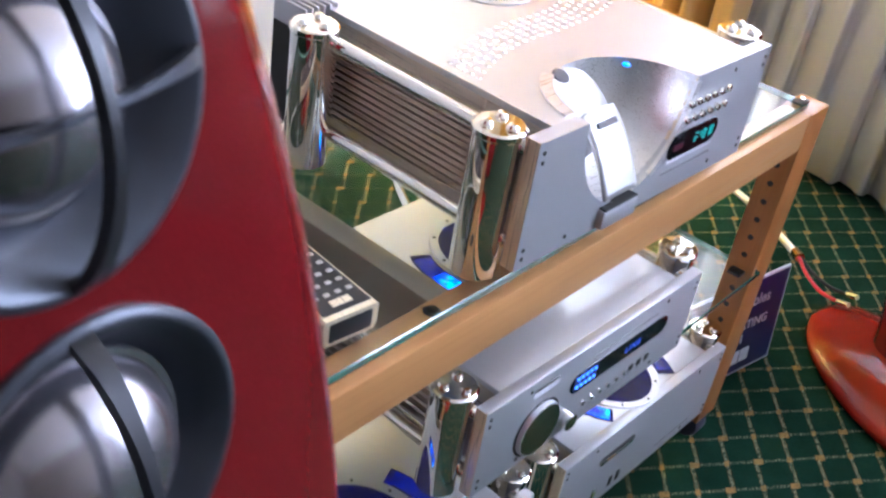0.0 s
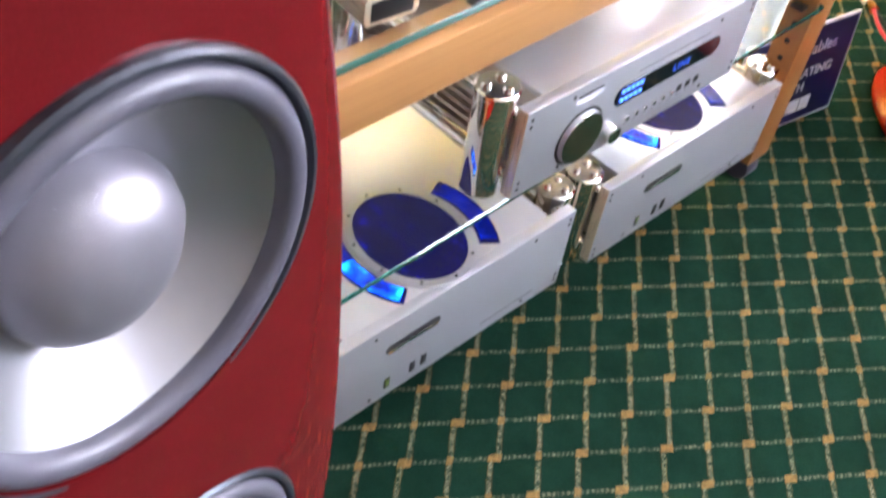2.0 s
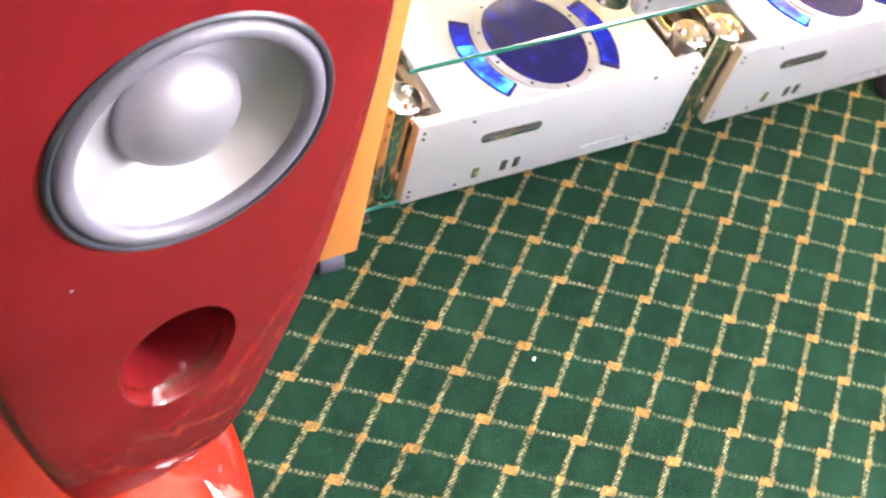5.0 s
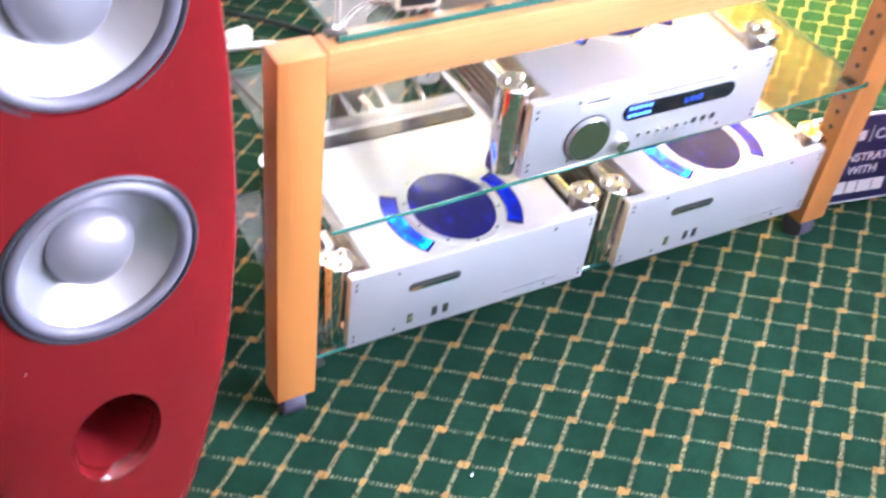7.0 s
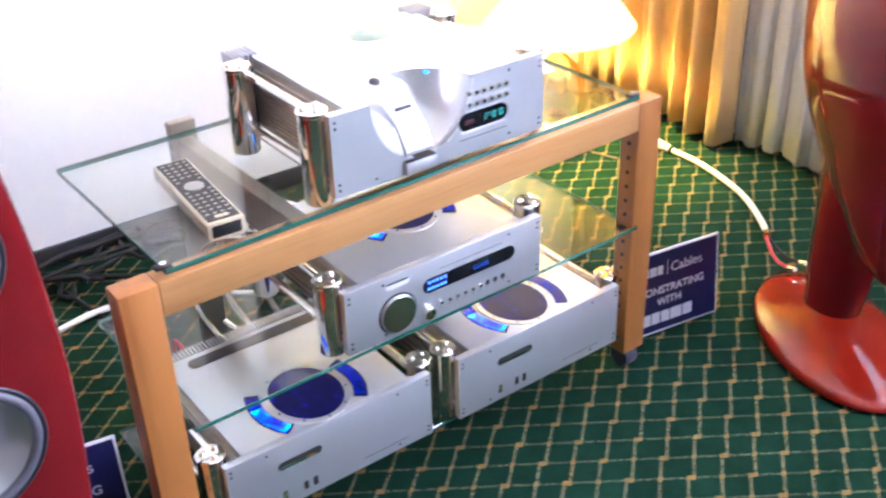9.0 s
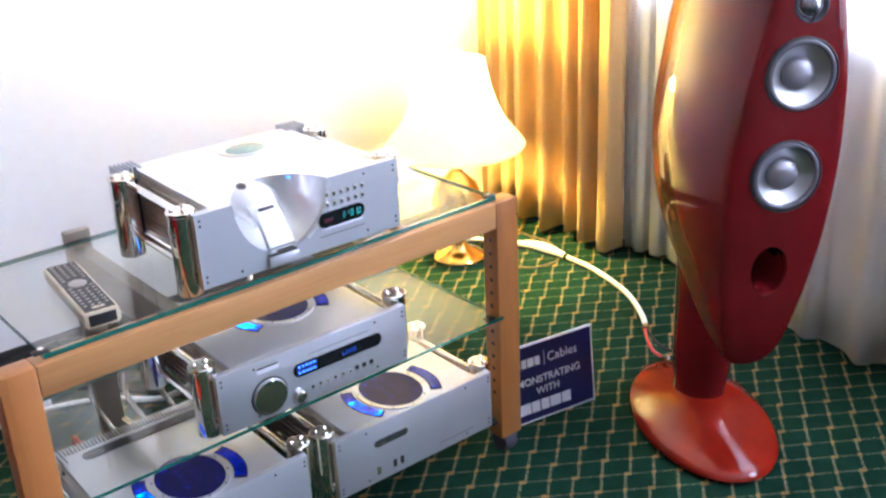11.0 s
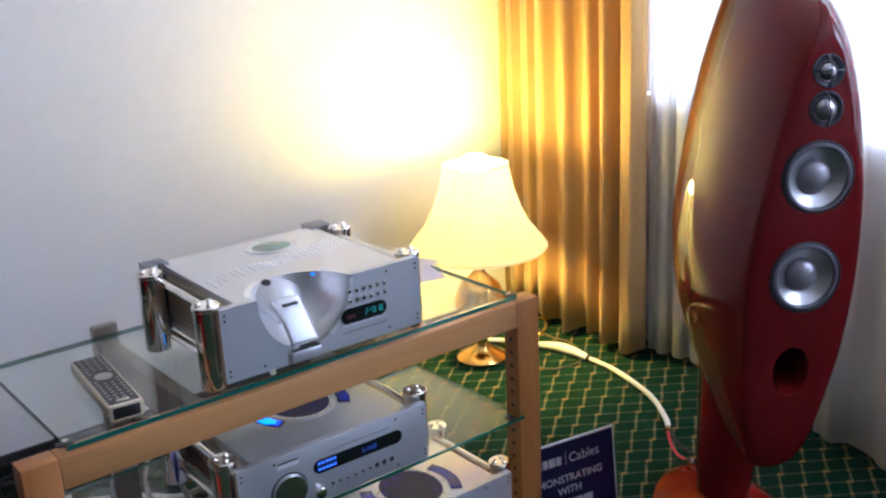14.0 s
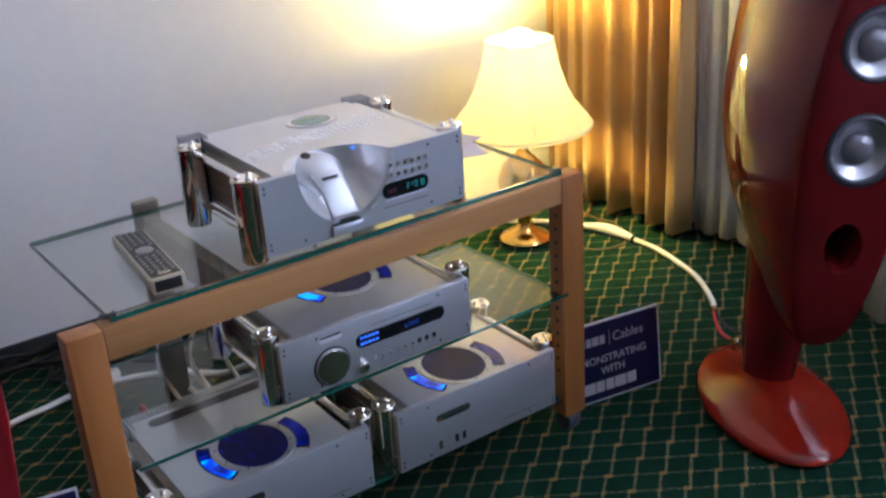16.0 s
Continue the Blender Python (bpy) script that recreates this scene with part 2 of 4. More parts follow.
M = {
    "carpet": carpet_material(),
    "wall": simple("wall_paint", (0.78, 0.765, 0.76), 0.75, vary=0.03, scale=30, bump=0.25),
    # dark tan for the two unseen walls, chosen to weaken bounce light and reflections
    "wall_dim_tan": simple("dim_tan_wall_paint", (0.19, 0.165, 0.142), 0.75, vary=0.05, scale=30, bump=0.25),
    "ceiling": simple("ceiling_paint", (0.82, 0.81, 0.8), 0.8, vary=0.03, scale=20),
    "skirting": simple("dark_skirting", (0.02, 0.02, 0.022), 0.45, vary=0.2),
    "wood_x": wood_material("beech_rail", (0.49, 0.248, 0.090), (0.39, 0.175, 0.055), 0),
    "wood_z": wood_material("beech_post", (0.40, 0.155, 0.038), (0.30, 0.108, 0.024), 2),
    "alu": brushed("aluminium_front", (0.57, 0.58, 0.63), 0.42, 0, 0.7),
    "alu_top": brushed("aluminium_cover", (0.66, 0.66, 0.69), 0.38, 1, 0.75),
    "alu_side": brushed("aluminium_heatsink", (0.66, 0.58, 0.49), 0.30, 1, 0.5),
    "alu_edge": brushed("aluminium_edge", (0.86, 0.74, 0.56), 0.3, 2, 0.6),
    "bowl": brushed("aluminium_bowl", (0.86, 0.86, 0.88), 0.3, 0, 0.8),
    "chrome": simple("chrome", (0.86, 0.83, 0.78), 0.045, 1.0, vary=0.02, scale=60),
    "steel": brushed("grey_steel", (0.40, 0.355, 0.30), 0.4, 1, 0.4),
    "black": simple("black_plastic", (0.014, 0.014, 0.016), 0.35, vary=0.2),
    "rubber": simple("grey_rubber", (0.10, 0.095, 0.12), 0.42, vary=0.1, scale=90),
    "lid": simple("satin_lid", (0.56, 0.56, 0.58), 0.42, 0.55, vary=0.04, scale=60, bump=0.03),
    "castor": simple("castor_rubber", (0.05, 0.045, 0.07), 0.5, vary=0.2),
    "slot": simple("slot_dark", (0.02, 0.02, 0.02), 0.6, vary=0.2),
    "vent": simple("vent_grey", (0.040, 0.034, 0.042), 0.4, vary=0.15, metal=0.3),
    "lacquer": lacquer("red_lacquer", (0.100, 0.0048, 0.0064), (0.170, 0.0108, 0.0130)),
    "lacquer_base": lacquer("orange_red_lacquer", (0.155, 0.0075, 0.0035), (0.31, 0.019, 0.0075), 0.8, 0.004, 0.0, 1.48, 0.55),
    "lacquer_port_shade": lacquer("port_shade_lacquer", (0.065, 0.0024, 0.002), (0.125, 0.0065, 0.0030), 1.0, 0.05, 0.0),
    "cone": simple("spun_aluminium_cone", (0.50, 0.50, 0.53), 0.3, 0.8, vary=0.05, scale=30),
    "dome": simple("anodised_dome", (0.38, 0.36, 0.40), 0.24, 0.9, vary=0.05, scale=30),
    "dust_dome": simple("grey_dust_dome", (0.32, 0.305, 0.345), 0.42, 0.65, vary=0.05, scale=30),
    "plate": simple("driver_plate", (0.045, 0.05, 0.064), 0.34, 0.45, vary=0.08, scale=30),
    "guard": simple("driver_guard", (0.035, 0.036, 0.042), 0.3, 0.4, vary=0.1),
    "glass": glass("clear_glass", (0.94, 0.965, 0.955)),
    "glass_edge_lit": Tree("glass_edge_lit").set(color=(0.10, 0.20, 0.17), rough=0.12, coat=0.6).mat,
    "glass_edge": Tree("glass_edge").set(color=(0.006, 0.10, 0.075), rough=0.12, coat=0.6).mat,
    "lens": Tree("dark_lens").set(color=(0.008, 0.008, 0.012), rough=0.08, coat=1.0).mat,
    "window_lens": simple("teal_window", (0.10, 0.20, 0.20), 0.1, 0.3, vary=0.3, scale=30),
    "blue_mesh": blue_mesh(),
    "blue": deep_blue(),
    "sparkle": sparkle(),
    "faint_blue": glow("faint_blue", (0.0, 0.03, 0.6), 0.10),
    "stud": simple("hole_glint_studs", (0.92, 0.92, 0.94), 0.22, 0.6, vary=0.02),
    "cyan": glow("cyan_glow", (0.0, 0.28, 1.0), 2.6),
    "led_white": glow("blue_white_led", (0.06, 0.22, 1.0), 4.0),
    "teal": glow("teal_digits", (0.05, 0.8, 0.7), 0.5),
    "dim_blue": glow("dim_blue_text", (0.02, 0.12, 0.8), 0.7),
    "red_reflection": glow("red_reflection", (0.6, 0.02, 0.02), 0.08),
    "yellow_led": glow("yellow_green_led", (0.5, 0.8, 0.1), 0.12),
    "navy": simple("navy_print", (0.012, 0.012, 0.085), 0.35, vary=0.1, scale=20),
    "white_print": simple("white_print", (0.72, 0.72, 0.80), 0.45, vary=0.03),
    "print": simple("grey_print", (0.25, 0.25, 0.28), 0.5, vary=0.05),
    "cable": simple("white_cable_braid", (0.78, 0.76, 0.74), 0.55, vary=0.08, scale=300, bump=0.3),
    "red_wire": simple("red_wire", (0.55, 0.015, 0.03), 0.4),
    "black_wire": simple("black_wire", (0.007, 0.007, 0.008), 0.7),
    "brass": simple("polished_brass", (0.72, 0.44, 0.12), 0.18, 1.0, vary=0.06),
    "flex": simple("tan_flex", (0.16, 0.11, 0.05), 0.5, vary=0.1),
    "curtain": fabric("gold_curtain", (0.66, 0.41, 0.155), 0.16),
    "sheer": fabric("sheer_curtain", (0.90, 0.88, 0.86), 0.62, 1400),
    "shade": fabric("lamp_shade_cloth", (0.95, 0.95, 0.95), 0.92, 1200),
    "paper": simple("printed_paper", (0.50, 0.45, 0.48), 0.5, vary=0.1, scale=25),
    "paper_print": simple("paper_picture", (0.24, 0.17, 0.20), 0.5, vary=0.35, scale=60),
    "remote": brushed("remote_shell", (0.74, 0.66, 0.50), 0.3, 1, 0.6),
    "keys": simple("silver_keys", (0.40, 0.385, 0.36), 0.35, 0.4, vary=0.12),
    "knob": simple("knob_reflection_tint", (0.50, 0.52, 0.46), 0.2, 1.0, vary=0.05, scale=30),
    "frame_white": simple("window_frame_white", (0.75, 0.75, 0.74), 0.5, vary=0.04),
    "pane": glass("window_pane", (0.97, 0.98, 0.98)),
}

# ---------------------------------------------------------------- mesh helpers


def to_mesh(bm, name, mats, smooth=35):
    me = bpy.data.meshes.new(name)
    bmesh.ops.recalc_face_normals(bm, faces=bm.faces)
    bm.to_mesh(me)
    bm.free()
    for m in mats if isinstance(mats, (list, tuple)) else [mats]:
        me.materials.append(m)
    if smooth:
        me.shade_smooth()
        me.set_sharp_from_angle(angle=radians(smooth))
    return me


def part(name, bm, mats, parent, label="", at=None, smooth=35):
    ob = new(name, to_mesh(bm, name, mats, smooth))
    ob.parent = parent
    if at is not None:
        ob.matrix_local = at
    if label:
        tagged(ob, label)
    return ob


def thing(name, m, label, category, group="", kind=""):
    ob = new(name)
    ob.empty_display_size = 0.05
    ob.matrix_world = m
    return tagged(ob, label, category, group, kind)


def solo(name, bm, mats, label, category, group="", kind="", m=None, smooth=35):
    ob = new(name, to_mesh(bm, name, mats, smooth))
    if m is not None:
        ob.matrix_world = m
    return tagged(ob, label, category, group, kind)


def box(x0, x1, y0, y1, z0, z1, bevel=0.0, bm=None, segs=2):
    made = bm is None
    bm = bm or bmesh.new()
    vs = [bm.verts.new((x, y, z)) for x in (x0, x1) for y in (y0, y1) for z in (z0, z1)]
    fs = [bm.faces.new([vs[k] for k in f]) for f in ((0, 1, 3, 2), (4, 6, 7, 5), (0, 4, 5, 1), (2, 3, 7, 6), (0, 2, 6, 4), (1, 5, 7, 3))]
    if bevel:
        edges = {e for f in fs for e in f.edges}
        bmesh.ops.bevel(bm, geom=list(edges), offset=bevel, segments=segs, affect="EDGES", profile=0.5)
    return bm


def lathe(profile, seg=32, bm=None, axis="z", at=(0, 0, 0), sx=1.0, sy=1.0, close=False):
    """Turn rows of (radius, height) round an axis."""
    bm = bm or bmesh.new()
    rings = []
    for r, h in profile:
        ring = []
        for k in range(seg):
            a = 2 * math.pi * k / seg
            u, v = r * math.cos(a) * sx, r * math.sin(a) * sy
            p = {"z": (u, v, h), "y": (u, h, v), "x": (h, u, v)}[axis]
            ring.append(bm.verts.new([c + d for c, d in zip(p, at)]))
        rings.append(ring)
    for a, b in zip(rings, rings[1:]):
        for k in range(seg):
            bm.faces.new((a[k], a[(k + 1) % seg], b[(k + 1) % seg], b[k]))
    for ring, (r, _) in ((rings[0], profile[0]), (rings[-1], profile[-1])):
        if close or r > 1e-4:
            bm.faces.new(ring)
    bmesh.ops.remove_doubles(bm, verts=rings[0] + rings[-1], dist=1e-6)
    return bm


def open_lathe(profile, seg=32, axis="z", at=(0, 0, 0), sx=1.0, sy=1.0):
    """The same with open ends."""
    bm = lathe(profile, seg, None, axis, at, sx, sy)
    big = [f for f in bm.faces if len(f.verts) == seg and seg > 4]
    bmesh.ops.delete(bm, geom=big, context="FACES")
    return bm


def tube(points, r, seg=10, bm=None, smooth=6):
    """A round tube along a softened line; r may be a row of radii."""
    bm = bm or bmesh.new()
    pts = [Vector(p) for p in points]
    if smooth and len(pts) > 2:
        fine = []
        ext = [pts[0] * 2 - pts[1], *pts, pts[-1] * 2 - pts[-2]]
        for k in range(1, len(ext) - 2):
            p0, p1, p2, p3 = ext[k - 1 : k + 3]
            for s in range(smooth):
                t = s / smooth
                fine.append(0.5 * (2 * p1 + (p2 - p0) * t + (2 * p0 - 5 * p1 + 4 * p2 - p3) * t * t + (3 * p1 - p0 - 3 * p2 + p3) * t**3))
        pts = [*fine, pts[-1]]
    rings, side = [], None
    for k, p in enumerate(pts):
        d = (pts[min(k + 1, len(pts) - 1)] - pts[max(k - 1, 0)]).normalized()
        side = d.orthogonal().normalized() if side is None else (side - d * side.dot(d)).normalized()
        up = d.cross(side)
        rr = r if not hasattr(r, "__len__") else float(np.interp(k / (len(pts) - 1), np.linspace(0, 1, len(r)), r))
        rings.append([bm.verts.new(p + rr * (math.cos(a) * side + math.sin(a) * up)) for a in (2 * math.pi * q / seg for q in range(seg))])
    for a, b in zip(rings, rings[1:]):
        for k in range(seg):
            bm.faces.new((a[k], a[(k + 1) % seg], b[(k + 1) % seg], b[k]))
    bm.faces.new(rings[0])
    bm.faces.new(rings[-1])
    return bm


def prism(outline, axis, d0, d1, bm=None, bevel=0.0):
    """Extrude a flat outline along an axis: y takes (x, z) outlines, z takes (x, y)."""
    bm = bm or bmesh.new()
    put = {"y": lambda u, v, d: (u, d, v), "z": lambda u, v, d: (u, v, d), "x": lambda u, v, d: (d, u, v)}[axis]
    a = [bm.verts.new(put(u, v, d0)) for u, v in outline]
    b = [bm.verts.new(put(u, v, d1)) for u, v in outline]
    caps = [bm.faces.new(a), bm.faces.new(b)]
    for k in range(len(a)):
        q = (k + 1) % len(a)
        bm.faces.new((a[k], a[q], b[q], b[k]))
    if bevel:
        bmesh.ops.bevel(bm, geom=list({e for f in caps for e in f.edges}), offset=bevel, segments=2, affect="EDGES", profile=0.5)
    return bm


def pill(cx, cz, w, h, seg=10):
    r = h / 2
    pts = []
    for k in range(seg + 1):
        a = -math.pi / 2 + math.pi * k / seg
        pts.append((cx + w / 2 - r + r * math.cos(a), cz + r * math.sin(a)))
    for k in range(seg + 1):
        a = math.pi / 2 + math.pi * k / seg
        pts.append((cx - w / 2 + r + r * math.cos(a), cz + r * math.sin(a)))
    return pts


def arc_band(cx, cy, r0, r1, a0, a1, seg=18):
    """A crescent: the outline between two ellipses (pairs of radii) from one angle to another."""
    pts = []
    for k in range(seg + 1):
        a = radians(a0 + (a1 - a0) * k / seg)
        pts.append((cx + r1[0] * math.cos(a), cy + r1[1] * math.sin(a)))
    for k in range(seg + 1):
        a = radians(a1 + (a0 - a1) * k / seg)
        pts.append((cx + r0[0] * math.cos(a), cy + r0[1] * math.sin(a)))
    return pts


def words(text, size, mat, m, parent=None, name="lettering", bold=0.0, spacing=1.0):
    """Lettering in the built-in font as a mesh."""
    cu = bpy.data.curves.new(name, "FONT")
    cu.body, cu.size, cu.extrude, cu.offset, cu.space_character = text, size, 0.0004, bold, spacing
    cu.align_x, cu.align_y = "LEFT", "BOTTOM_BASELINE"
    tmp = bpy.data.objects.new(name, cu)
    scene.collection.objects.link(tmp)
    me = bpy.data.meshes.new_from_object(tmp.evaluated_get(bpy.context.evaluated_depsgraph_get()))
    bpy.data.objects.remove(tmp)
    bpy.data.curves.remove(cu)
    me.materials.clear()
    me.materials.append(mat)
    ob = new(name, me)
    if parent:
        ob.parent = parent
    ob.matrix_local = m
    return ob


def carve(ob, cutters):
    """Cut other meshes out of an object for good."""
    made = []
    for bm in cutters:
        me = bpy.data.meshes.new("cutter")
        bmesh.ops.recalc_face_normals(bm, faces=bm.faces)
        bm.to_mesh(me)
        bm.free()
        c = new("cutter", me)
        c.matrix_world = ob.matrix_world.copy()
        mod = ob.modifiers.new("cut", "BOOLEAN")
        mod.operation, mod.object, mod.solver = "DIFFERENCE", c, "EXACT"
        made.append(c)
    bpy.context.view_layer.update()
    me = bpy.data.meshes.new_from_object(ob.evaluated_get(bpy.context.evaluated_depsgraph_get()))
    ob.modifiers.clear()
    ob.data = me
    for c in made:
        bpy.data.objects.remove(c)
    me.shade_smooth()
    me.set_sharp_from_angle(angle=radians(32))
    return ob

# ---------------------------------------------------------------- the room
XW, XE, YS, YN, H = -2.7, 1.67, -3.2, 1.32, 2.6
solo("floor", box(XW - 0.2, XE + 0.2, YS - 0.2, YN + 0.2, -0.12, 0.0), M["carpet"], "green fitted carpet with a gold lattice pattern", "carpet", kind="structure", smooth=0)
solo("ceiling", box(XW - 0.2, XE + 0.2, YS - 0.2, YN + 0.2, H, H + 0.12), M["ceiling"], "plain white ceiling", "ceiling", kind="structure", smooth=0)
solo("wall_north", box(XW - 0.2, XE + 0.2, YN, YN + 0.2, 0, H), M["wall"], "off-white wall with a faint paper texture", "wall", kind="structure", smooth=0)
solo("wall_west", box(XW - 0.2, XW, YS, YN, 0, H), M["wall_dim_tan"], "unseen plain wall, toned dark tan to cut bounce light", "wall", kind="structure", smooth=0)


def wall_with_opening(name, axis, at0, at1, u0, u1, o0, o1, z0, z1):
    """A wall along x or y with one window opening through it."""
    bm = bmesh.new()
    for a, b, c, d in ((u0, o0, 0, H), (o1, u1, 0, H), (o0, o1, 0, z0), (o0, o1, z1, H)):
        if axis == "y":
            box(at0, at1, a, b, c, d, bm=bm)
        else:
            box(a, b, at0, at1, c, d, bm=bm)
    return solo(name, bm, M["wall"], "plain off-white wall with a window opening", "wall", kind="structure", smooth=0)


wall_with_opening("wall_east", "y", XE, XE + 0.2, YS, YN, -2.6, 0.72, 0.88, 2.35)
solo("wall_south", box(XW, XE, YS - 0.2, YS, 0, H), M["wall_dim_tan"], "unseen plain wall, toned dark tan to cut bounce light", "wall", kind="structure", smooth=0)
sk = bmesh.new()
box(XW, XE, YN - 0.014, YN - 0.001, 0.0, 0.055, 0.003, sk)
solo("baseboard", sk, M["skirting"], "dark skirting strip along the off-white wall", "skirting", kind="structure")


def window(name, axis, at, o0, o1, z0, z1, bars):
    root = thing(name, pose(0, 0, 0), "white framed window with clear panes", "window", kind="structure")
    def b(u0, u1, c, d, dep=0.03):
        return box(at, at + dep * 2, u0, u1, c, d, 0.004) if axis == "y" else box(u0, u1, at, at + dep * 2, c, d, 0.004)
    for k in range(bars + 1):
        u = o0 + (o1 - o0) * k / bars
        part("window_frame", b(max(o0, u - 0.03), min(o1, u + 0.03), z0, z1), M["frame_white"], root)
    for c, d in ((z0, z0 + 0.06), (z1 - 0.06, z1)):
        for k in range(bars):
            u, v = o0 + (o1 - o0) * k / bars + 0.03, o0 + (o1 - o0) * (k + 1) / bars - 0.03
            part("window_frame", b(u, v, c, d), M["frame_white"], root)
    for k in range(bars):
        u, v = o0 + (o1 - o0) * k / bars + 0.03, o0 + (o1 - o0) * (k + 1) / bars - 0.03
        g = box(at + 0.026, at + 0.032, u, v, z0 + 0.06, z1 - 0.06) if axis == "y" else box(u, v, at + 0.026, at + 0.032, z0 + 0.06, z1 - 0.06)
        p = part("pane", g, M["pane"], root, smooth=0)
        p.visible_shadow = False
    # added unseen boards stop downward light: deep behind the long sheer, narrow beside it
    for v0, v1, x in ((o0, -0.13, 1.505), (-0.13, o1, 1.612)):
        part("sill_light_block", box(x, at - 0.1, v0, v1, z0 - 0.04, z0 - 0.002, 0.004), M["frame_white"], root, "unseen white board blocking light below the window")
    return root


window("window_1", "y", XE + 0.1, -2.6, 0.72, 0.88, 2.35, 4)


def curtain(name, y0, y1, x, z0, z1, folds, depth, mat, label, seed, hem=0.0, lean=0.0, flare=0.0):
    """Hanging cloth along the east wall, gathered in uneven folds."""
    rnd = random.Random(seed)
    n = folds * 12
    amps = [rnd.uniform(0.55, 1.15) for _ in range(folds + 1)]
    bm = bmesh.new()
    rows = []
    for zi in range(15):
        f = zi / 14
        z = z0 + (z1 - z0) * f
        row = []
        for k in range(n + 1):
            s = k / n * folds
            q = int(min(s, folds - 1))
            w = amps[q] * (1 - (s - q)) + amps[q + 1] * (s - q)
            ph = 2 * math.pi * (s + 0.16 * math.sin(s * 1.7 + seed) + 0.05 * math.sin(3 * f + s))
            d = depth * w * (0.9 - 1.8 * abs(math.sin(ph / 2)) ** 1.5 + 0.25 * math.sin(2 * ph + 1.2 + s) + 0.25 * math.sin(0.7 * ph + seed)) * (0.75 + 0.35 * (1 - f))
            y = y0 + (y1 - y0) * k / n + 0.012 * math.cos(ph) + lean * (1 - f) + flare * (k / n) ** 2 * (1 - f) ** 1.5
            zz = z + (hem * math.sin(s * 2.1 + seed) if zi == 0 else 0)
            row.append(bm.verts.new((x + d, y, zz)))
        rows.append(row)
    for a, b in zip(rows, rows[1:]):
        for k in range(n):
            bm.faces.new((a[k], a[k + 1], b[k + 1], b[k]))
    ob = solo(name, bm, mat, label, "curtain", "curtains along the window", smooth=80)
    sol = ob.modifiers.new("cloth", "SOLIDIFY")
    sol.thickness = 0.0016
    return ob


curtain("curtain", 0.62, 1.295, 1.530, 0.030, 2.5, 7, 0.040, M["curtain"], "ochre gold full-length curtain gathered in deep folds", 3, 0.012, 0.0, 0.02)
curtain("sheer_curtain", -0.10, 0.635, 1.585, 0.03, 2.5, 8, 0.022, M["sheer"], "white translucent sheer curtain in soft folds", 7, 0.006)
curtain("sheer_curtain", -1.55, -0.08, 1.465, 0.02, 2.5, 11, 0.034, M["sheer"], "white translucent sheer curtain hanging to the carpet", 11, 0.008)
rail_bm = tube([(1.55, -2.9, 2.53), (1.55, 1.31, 2.53)], 0.014, 12, smooth=0)
solo("curtain_rail", rail_bm, M["frame_white"], "white curtain rail above the window", "curtain rail", kind="structure")

# ---------------------------------------------------------------- the rack
RX0, RX1, RY, RTOP, RAILH, LEGW, LEGD, LEGZ = -0.584, 0.541, 0.027, 0.645, 0.058, 0.062, 0.046, 0.050
RACK = pose(-0.006, -0.016, 0, 0, 0, 1.2)
rack = thing("equipment_rack", RACK, "beech front frame rack on castors with steel back arms", "rack")


def board(x0, x1, y0, y1, z0, z1):
    return box(x0, x1, y0, y1, z0, z1, 0.0025)


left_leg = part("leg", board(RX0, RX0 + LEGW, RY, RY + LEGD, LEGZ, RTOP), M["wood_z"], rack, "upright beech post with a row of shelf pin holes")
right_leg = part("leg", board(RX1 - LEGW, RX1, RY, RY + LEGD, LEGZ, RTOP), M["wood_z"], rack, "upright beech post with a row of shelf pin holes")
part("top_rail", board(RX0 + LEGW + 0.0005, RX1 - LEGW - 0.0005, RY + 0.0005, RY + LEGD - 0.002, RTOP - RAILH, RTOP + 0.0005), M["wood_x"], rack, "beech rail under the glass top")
for leg, x, s in ((left_leg, RX0 + LEGW, 1), (right_leg, RX1 - LEGW, -1)):
    for k in range(13):
        bm = lathe([(0.0048, 0.0), (0.0048, 0.0012), (0.0034, 0.0012), (0.0032, 0.0006)], 12, axis="x")
        h = part("pin_hole", bm, M["slot"], leg, at=Matrix.Translation((x - 0.0004 * s, RY + 0.023, 0.17 + 0.032 * k)))
        h.scale = (s, 1, 1)
for x in (RX0 + LEGW / 2, RX1 - LEGW / 2):
    c = part("castor", lathe([(0.004, -0.018), (0.024, -0.017), (0.026, -0.013), (0.026, 0.013), (0.024, 0.017), (0.004, 0.018)], 24, axis="x", at=(x, RY + 0.026, 0.0265)), M["castor"], rack, "dark twin-wheel castor")
    part("castor_stem", box(x - 0.013, x + 0.013, RY + 0.013, RY + 0.037, 0.020, LEGZ, 0.003), M["castor"], rack)
BACKY = 0.46
for x in (-0.258, 0.258):
    part("arm", box(x - 0.015, x + 0.015, RY + LEGD, BACKY + 0.026, 0.566, 0.640, 0.002), M["steel"], rack, "grey steel arm from the front rail to the back post")
    part("back_post", box(x - 0.026, x + 0.026, BACKY + 0.0265, BACKY + 0.048, 0.03, 0.672, 0.002), M["steel"], rack, "grey steel back post")
    part("bolt", lathe([(0.0, 0.004), (0.006, 0.003), (0.009, 0.0), (0.009, -0.002)], 16, at=(x - 0.03, RY + 0.03, RTOP + 0.0005)), M["black"], rack, "black bolt head")
    part("back_foot", lathe([(0.02, 0.0), (0.024, 0.004), (0.022, 0.03)], 20, at=(x, BACKY + 0.037, 0.0)), M["castor"], rack)


